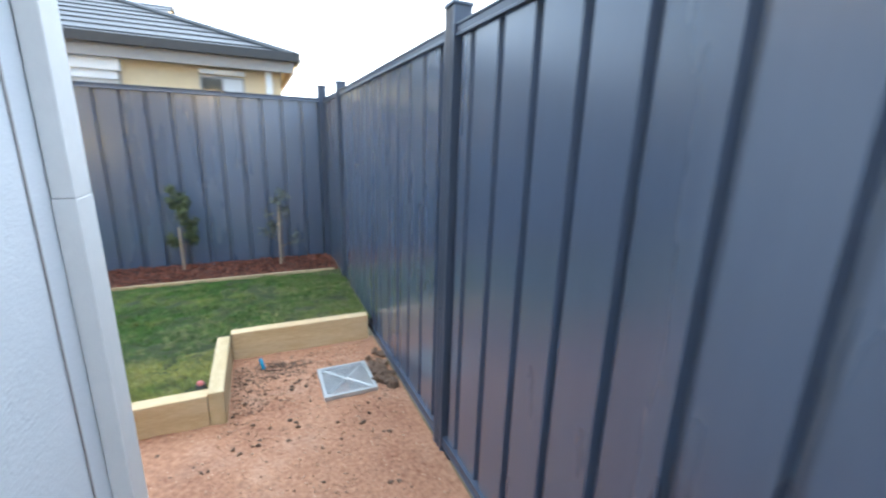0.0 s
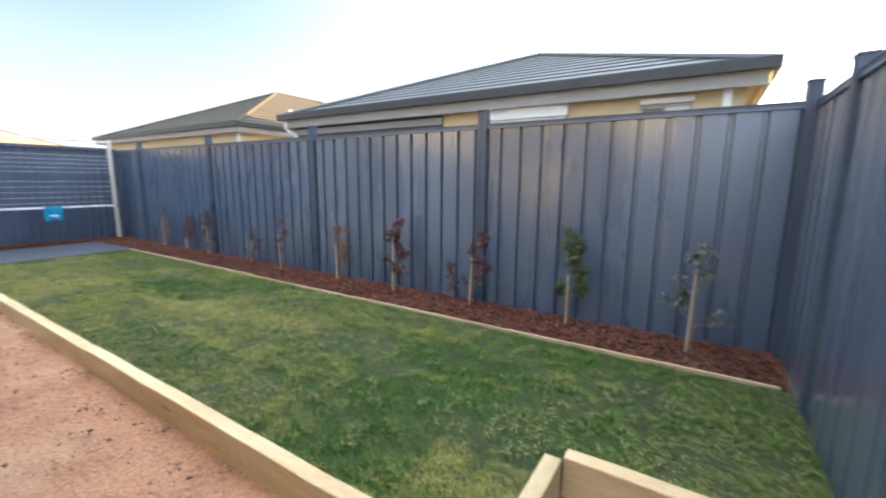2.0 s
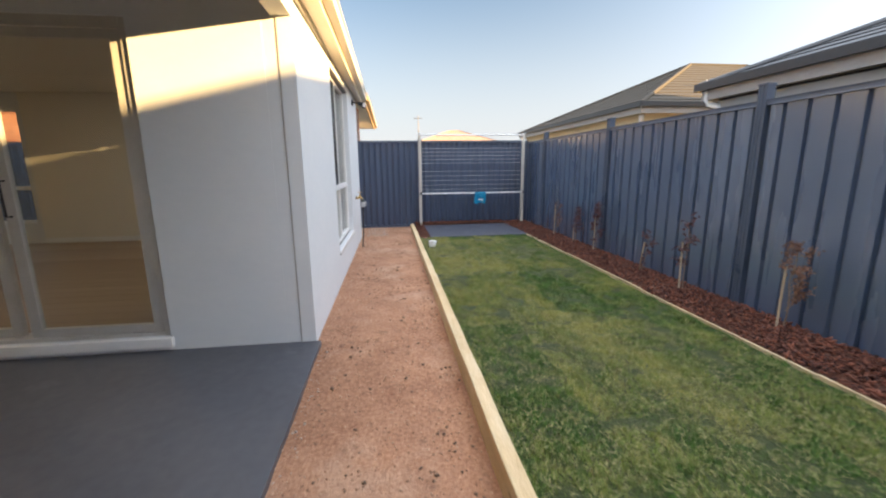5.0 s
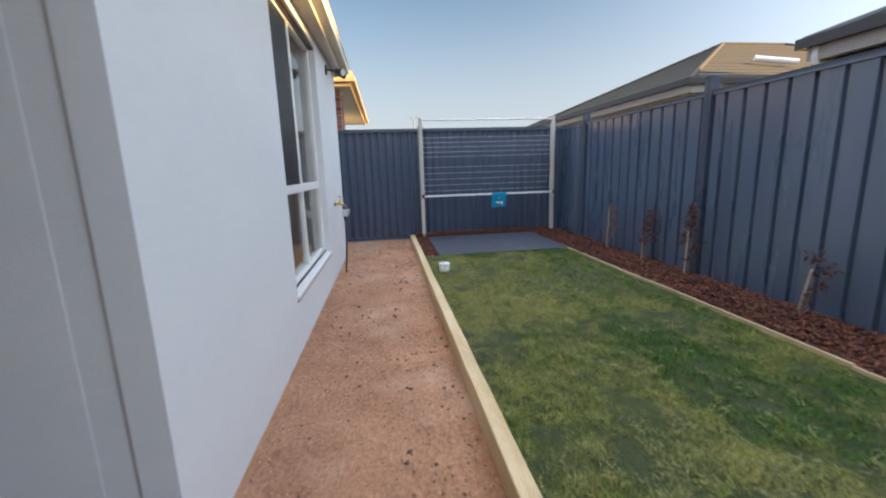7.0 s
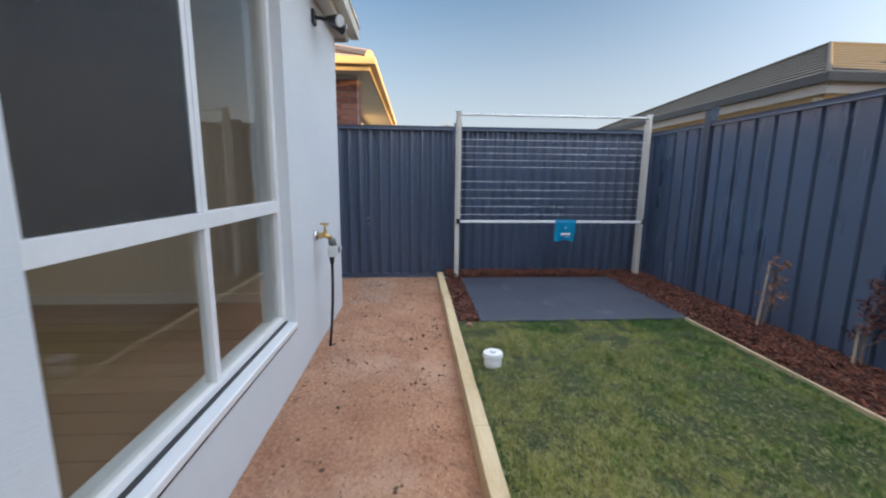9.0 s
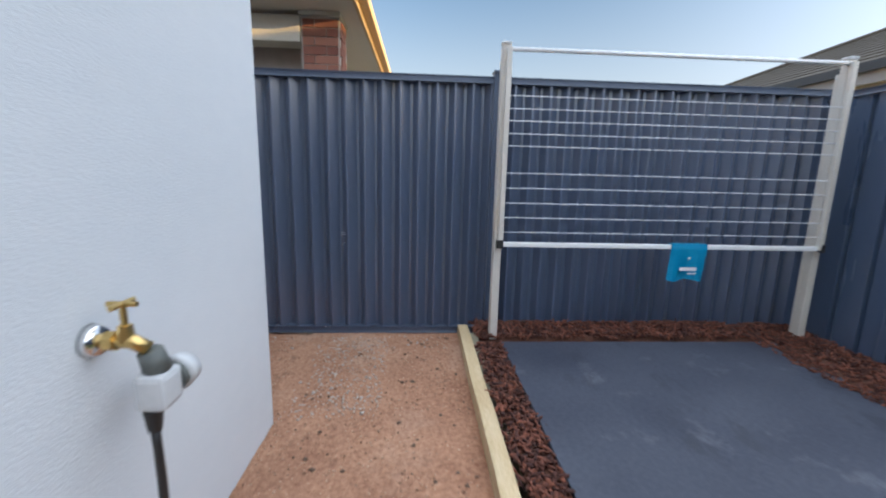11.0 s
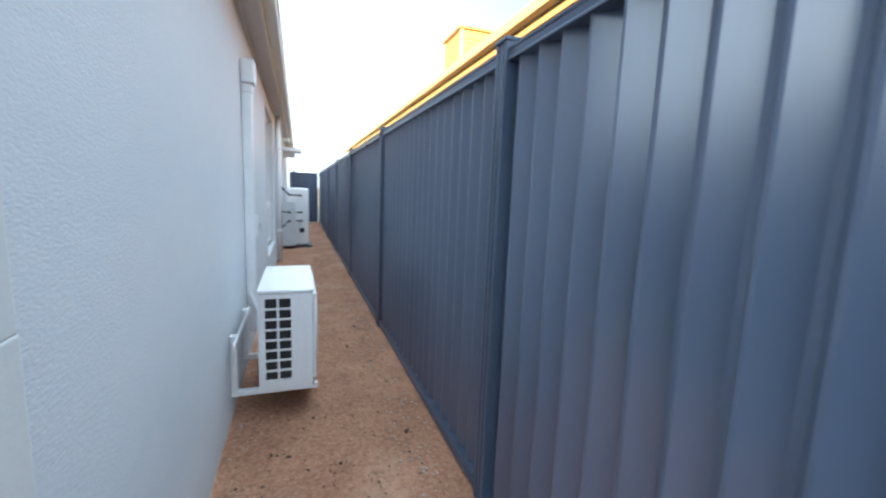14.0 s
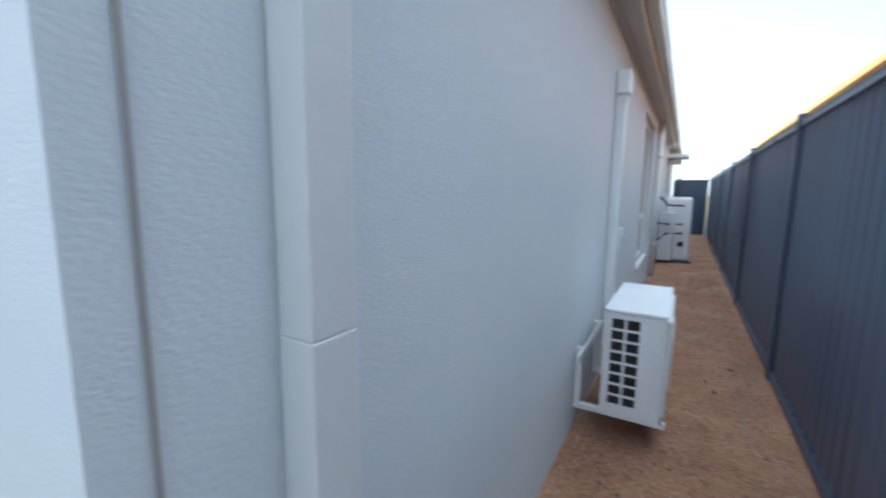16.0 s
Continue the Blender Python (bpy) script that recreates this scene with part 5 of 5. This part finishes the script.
for row in ((BE + 0.001, BE + 0.09, -15.7, 1.77), (-17.8, BE, 1.681, 1.77)):
    part("gutter", boxes((*row, 2.87, 2.97), bevel=0.012), GOLD_TRIM, brick_house)
verts, faces = [], []
wp, wq = (-14.4, -1.7, 4.36), (-14.4, -12.3, 4.36)
tiled_face(verts, faces, (BE, 1.68, 2.98), (-17.8, 1.68, 2.98), wp, wp)
tiled_face(verts, faces, (BE, -15.7, 2.98), (BE, 1.68, 2.98), wp, wq)
tiled_face(verts, faces, (-17.8, 1.68, 2.98), (-17.8, -15.7, 2.98), wq, wp)
tiled_face(verts, faces, (-17.8, -15.7, 2.98), (BE, -15.7, 2.98), wq, wq)
w_roof = part("roof", welded("roof", verts, faces, ROOF_WARM), None, brick_house)
for a in ((BE, 1.68, 3.0), (-17.8, 1.68, 3.0)):
    part("ridge_cap", rod(bmesh.new(), a, wp, 0.08, sides=8), ROOF_WARM, w_roof)
part("downpipe", boxes((BX + 0.005, BX + 0.09, -5.6, -5.51, -0.3, 2.83), bevel=0.01), WHITE, brick_house, "white downpipe")
cooler = thing("roof_cooler", -12.08, -5.38, 3.3, "boxy beige evaporative cooler standing on the tiled roof", "air cooler")
part("cabinet", boxes((-12.40, -11.75, -5.80, -4.95, 3.15, 4.12), bevel=0.03), COOLER, cooler)
for k in range(6):
    part("louvre", boxes((-12.33, -11.82, -4.949, -4.935, 3.60 + 0.075 * k, 3.64 + 0.075 * k), bevel=0.004), COOLER, cooler)
for x, y in ((-11.77, -4.97), (-11.77, -5.78)):
    part("corner_post", boxes((x - 0.03, x + 0.03, y - 0.03, y + 0.03, 3.15, 4.118), bevel=0.006), GOLD_TRIM, cooler)
part("top", boxes((-12.44, -11.71, -5.84, -4.91, 4.121, 4.18), bevel=0.02), COOLER, cooler)

# a far gable and an aerial beyond the brick house
far_house, far_wall = neighbour_house(-46, -36, 3.0, 14.0, 2.7, 1.9, 0.4, CREAM_WALL, FASCIA_DARK, FASCIA_GREY, ROOF_WARM, "distant house with a brown tiled roof", "cream wall")
aerial = thing("aerial", -40.0, 5.0, 4.3, "thin roof aerial on a distant house", "aerial")
part("mast", rod(bmesh.new(), (-40, 5, 3.4), (-40, 5, 5.9), 0.03), DARK_METAL, aerial)
part("element", rod(bmesh.new(), (-40, 4.6, 5.7), (-40, 5.4, 5.7), 0.02), DARK_METAL, aerial)


# ---- loose surfaces: stones, bark chips and grass ----
def stuff(name, verts, faces, material, label, category):
    mesh = bpy.data.meshes.new(name)
    sides = faces.shape[1]
    mesh.vertices.add(len(verts))
    mesh.vertices.foreach_set("co", np.asarray(verts, np.float32).ravel())
    mesh.loops.add(faces.size)
    mesh.loops.foreach_set("vertex_index", faces.astype(np.int32).ravel())
    mesh.polygons.add(len(faces))
    mesh.polygons.foreach_set("loop_start", np.arange(0, faces.size, sides, dtype=np.int32))
    mesh.update(calc_edges=True)
    mesh.materials.append(material)
    return tagged(new(name, mesh), label, category, kind="stuff")


rng = np.random.default_rng(7)


def turned(shape, angles):
    """A shape's points turned about z, then tilted, for each row of angles."""
    ca, sa, cb, sb = np.cos(angles[:, 0]), np.sin(angles[:, 0]), np.cos(angles[:, 1]), np.sin(angles[:, 1])
    x = shape[..., 0] * cb[:, None] + shape[..., 2] * sb[:, None]
    z = -shape[..., 0] * sb[:, None] + shape[..., 2] * cb[:, None]
    return np.stack((x * ca[:, None] - shape[..., 1] * sa[:, None], x * sa[:, None] + shape[..., 1] * ca[:, None], z), -1)


def scattered(spots):
    """Random places over rectangles (x0, x1, y0, y1, count)."""
    return np.concatenate([np.c_[rng.uniform(a, b, n), rng.uniform(c, d, n)] for a, b, c, d, n in spots])


OCTA = np.array([(1, 0, 0), (0, 1, 0), (-1, 0, 0), (0, -1, 0), (0, 0, 0.7), (0, 0, -0.7)], float)
OCTA_FACES = np.array([(0, 1, 4), (1, 2, 4), (2, 3, 4), (3, 0, 4), (1, 0, 5), (2, 1, 5), (3, 2, 5), (0, 3, 5)])


def stones(name, spots, low, high, material, label, sink=0.2):
    at = scattered(spots)
    n = len(at)
    r = low + (high - low) * rng.random(n) ** 3
    shape = OCTA[None] * r[:, None, None] * rng.uniform(0.6, 1.25, (n, 6, 1))
    z = np.array([ground_z(x, y) for x, y in at]) + r * sink
    pts = turned(shape, np.c_[rng.uniform(0, 6.3, n), rng.uniform(-0.5, 0.5, n)]) + np.c_[at, z][:, None, :]
    faces = (OCTA_FACES[None] + 6 * np.arange(n)[:, None, None]).reshape(-1, 3)
    return stuff(name, pts.reshape(-1, 3), faces, material, label, "gravel")


stones("gravel_stones", [(-9.8, 0.58, 1.58, 2.57, 17000), (-0.3, 0.58, 2.6, 3.24, 2200), (-0.4, 0.58, 0.6, 1.58, 2000), (-9.8, -8.85, -6.0, 1.55, 9000)], 0.002, 0.009, PEBBLE, "loose orange and pale stones lying on the gravel")
stones("pale_stones", [(-9.8, -8.8, 1.62, 2.1, 900), (-9.82, -9.6, -4.0, 2.5, 700), (-8.9, -8.82, -1.5, 1.5, 120), (-4.0, -1.0, 1.6, 1.68, 200)], 0.003, 0.012, MORTAR, "pale crushed stone scattered near the wall corner")
stones("soil_clods", [(-9.8, 0.5, 1.7, 2.0, 260), (-9.8, 0.5, 2.2, 2.56, 620), (-9.7, -8.9, -6, 1.5, 120), (-0.3, 0.5, 2.6, 3.2, 160)], 0.004, 0.018, SOIL, "dark clods of soil scattered over the gravel", 0.1)
stones("soil_crumbs", [(-0.31, 0.12, 2.92, 3.25, 1500), (-0.31, -0.12, 2.62, 3.2, 500), (0.5, 0.6, 2.5, 3.1, 300)], 0.002, 0.008, SOIL, "fine dark soil crumbs spilt over the gravel pocket", 0.1)

CUBE = np.array([(-1, -1, -1), (1, -1, -1), (1, 1, -1), (-1, 1, -1), (-1, -1, 1), (1, -1, 1), (1, 1, 1), (-1, 1, 1)], float)
CUBE_FACES = np.array([(0, 3, 2, 1), (4, 5, 6, 7), (0, 1, 5, 4), (1, 2, 6, 5), (2, 3, 7, 6), (3, 0, 4, 7)])
at = scattered([(-9.84, 0.6, 4.62, 5.17, 15000), (-9.84, -9.56, 2.68, 4.7, 1900), (-9.6, -8.08, 2.67, 2.85, 1000), (-9.7, -8.4, 4.90, 5.1, 500)])
n = len(at)
dims = np.c_[0.008 + 0.028 * rng.random(n) ** 2, rng.uniform(0.003, 0.009, n), rng.uniform(0.0015, 0.004, n)]
shape = CUBE[None] * dims[:, None, :] * rng.uniform(0.7, 1.2, (n, 8, 1))
hz = np.where(at[:, 1] > 4.6, 0.150 + 0.03 * np.sin((at[:, 1] - 4.6) * 4.9), np.where(at[:, 0] > -9.55, 0.147, 0.187))
pts = turned(shape, np.c_[rng.uniform(0, 6.3, n), rng.normal(0, 0.45, n)]) + np.c_[at, hz + rng.uniform(0.0, 0.024, n)][:, None, :]
stuff("bark_chips", pts.reshape(-1, 3), (CUBE_FACES[None] + 8 * np.arange(n)[:, None, None]).reshape(-1, 4), MULCH, "red-brown bark chips covering the garden beds", "mulch")

at = scattered([(-8.08, -0.40, 2.655, 4.59, 430000), (-0.40, 0.62, 3.335, 4.59, 38000)])
tufts = np.array([noise.noise((x * 7.0, y * 7.0, 1.0)) + 0.6 * noise.noise((x * 17.0, y * 17.0, 5.0)) for x, y in at])
seam = np.minimum(np.abs((at[:, 1] - 2.66 + 0.010 * np.sin(at[:, 0] * 5)) % 0.64 - 0.32), 1.0)
keep = (tufts + rng.normal(0, 0.25, len(at)) > -0.85) & ((seam < 0.308) | (rng.random(len(at)) < 0.45))
at, tufts = at[keep], tufts[keep]
n = len(at)
length, lean_out = rng.uniform(0.016, 0.036, n) * (1.0 + 0.9 * np.clip(tufts, -0.6, 1.0)), rng.uniform(0.1, 1.4, n)
way, width = rng.uniform(0, 6.3, n), rng.uniform(0.0009, 0.0021, n)
dx, dy = np.cos(way), np.sin(way)
base = np.c_[at, np.full(n, 0.146)]
side = np.c_[-dy, dx, np.zeros(n)] * width[:, None]
tip = base + np.c_[dx * lean_out * length, dy * lean_out * length, length * (1 - 0.35 * lean_out)]
pts = np.stack((base - side, base + side, tip), 1)
stuff("grass", pts.reshape(-1, 3), np.arange(3 * n).reshape(-1, 3), GRASS, "short turf grass, green with straw-yellow patches", "grass")

at = at[(rng.random(n) < 0.11) & (tufts + 0.5 * np.sin(at[:, 0] * 1.7 + 0.6 * np.sin(at[:, 1] * 2.3)) > -0.25)]
n = len(at)
way, reach, width = rng.uniform(0, 6.3, n), rng.uniform(0.015, 0.045, n), rng.uniform(0.0009, 0.0019, n)
dx, dy = np.cos(way), np.sin(way)
base = np.c_[at, rng.uniform(0.155, 0.176, n)]
side = np.c_[-dy, dx, np.zeros(n)] * width[:, None]
tip = base + np.c_[dx * reach, dy * reach, rng.uniform(-0.004, 0.012, n)]
pts = np.stack((base - side, base + side, tip), 1)
stuff("dry_grass", pts.reshape(-1, 3), np.arange(3 * n).reshape(-1, 3), STRAW, "dry straw-coloured blades lying over the turf", "grass")


# ---- single bricks of the neighbouring house ----
def brick_mesh(name, dx, dy, dz):
    bm = boxes((-dx / 2, dx / 2, -dy / 2, dy / 2, -dz / 2, dz / 2))
    mesh = bpy.data.meshes.new(name)
    bm.to_mesh(mesh)
    bm.free()
    mesh.materials.append(BRICK)
    return mesh


LONG, SHORT = brick_mesh("brick", 0.03, 0.23, 0.076), brick_mesh("brick", 0.03, 0.11, 0.076)
FACE_N = brick_mesh("brick", 0.23, 0.03, 0.076)
for c in range(10):
    z = 1.96 + 0.086 * c
    y = -0.63 - 0.115 - (0.12 if c % 2 else 0.0)
    if c % 2:
        b = new("brick", SHORT)
        b.location = (BX - 0.013, -0.63 - 0.055, z)
        b.parent = b_wall
    for k in range(28):
        b = new("brick", LONG)
        b.location = (BX - 0.013, y - 0.24 * k, z)
        b.parent = b_wall
    for m, off in ((LONG, 0.265), (SHORT, 0.085)) if c % 2 else ((SHORT, 0.325), (LONG, 0.145)):
        b = new("brick", m)
        b.location = (BX - 0.013, 1.068 + off - 0.01, z)
        b.parent = pier
    b = new("brick", FACE_N)
    b.location = (BX - 0.013 - 0.13 - 0.05 * (c % 2), 1.453, z)
    b.parent = pier

# ---- floor planks of the living room ----
bm = boxes((-0.0885, 0.0885, -3.68, 3.68, 0.0, 0.012), bevel=0.003)
PLANK = bpy.data.meshes.new("plank")
bm.to_mesh(PLANK)
bm.free()
PLANK.materials.append(FLOOR_WOOD)
for k in range(24):
    b = new("plank", PLANK)
    b.location = (-8.50 + 0.1795 * k, -2.315, 0.1751)
    b.parent = bpy.data.objects["room_floor"]
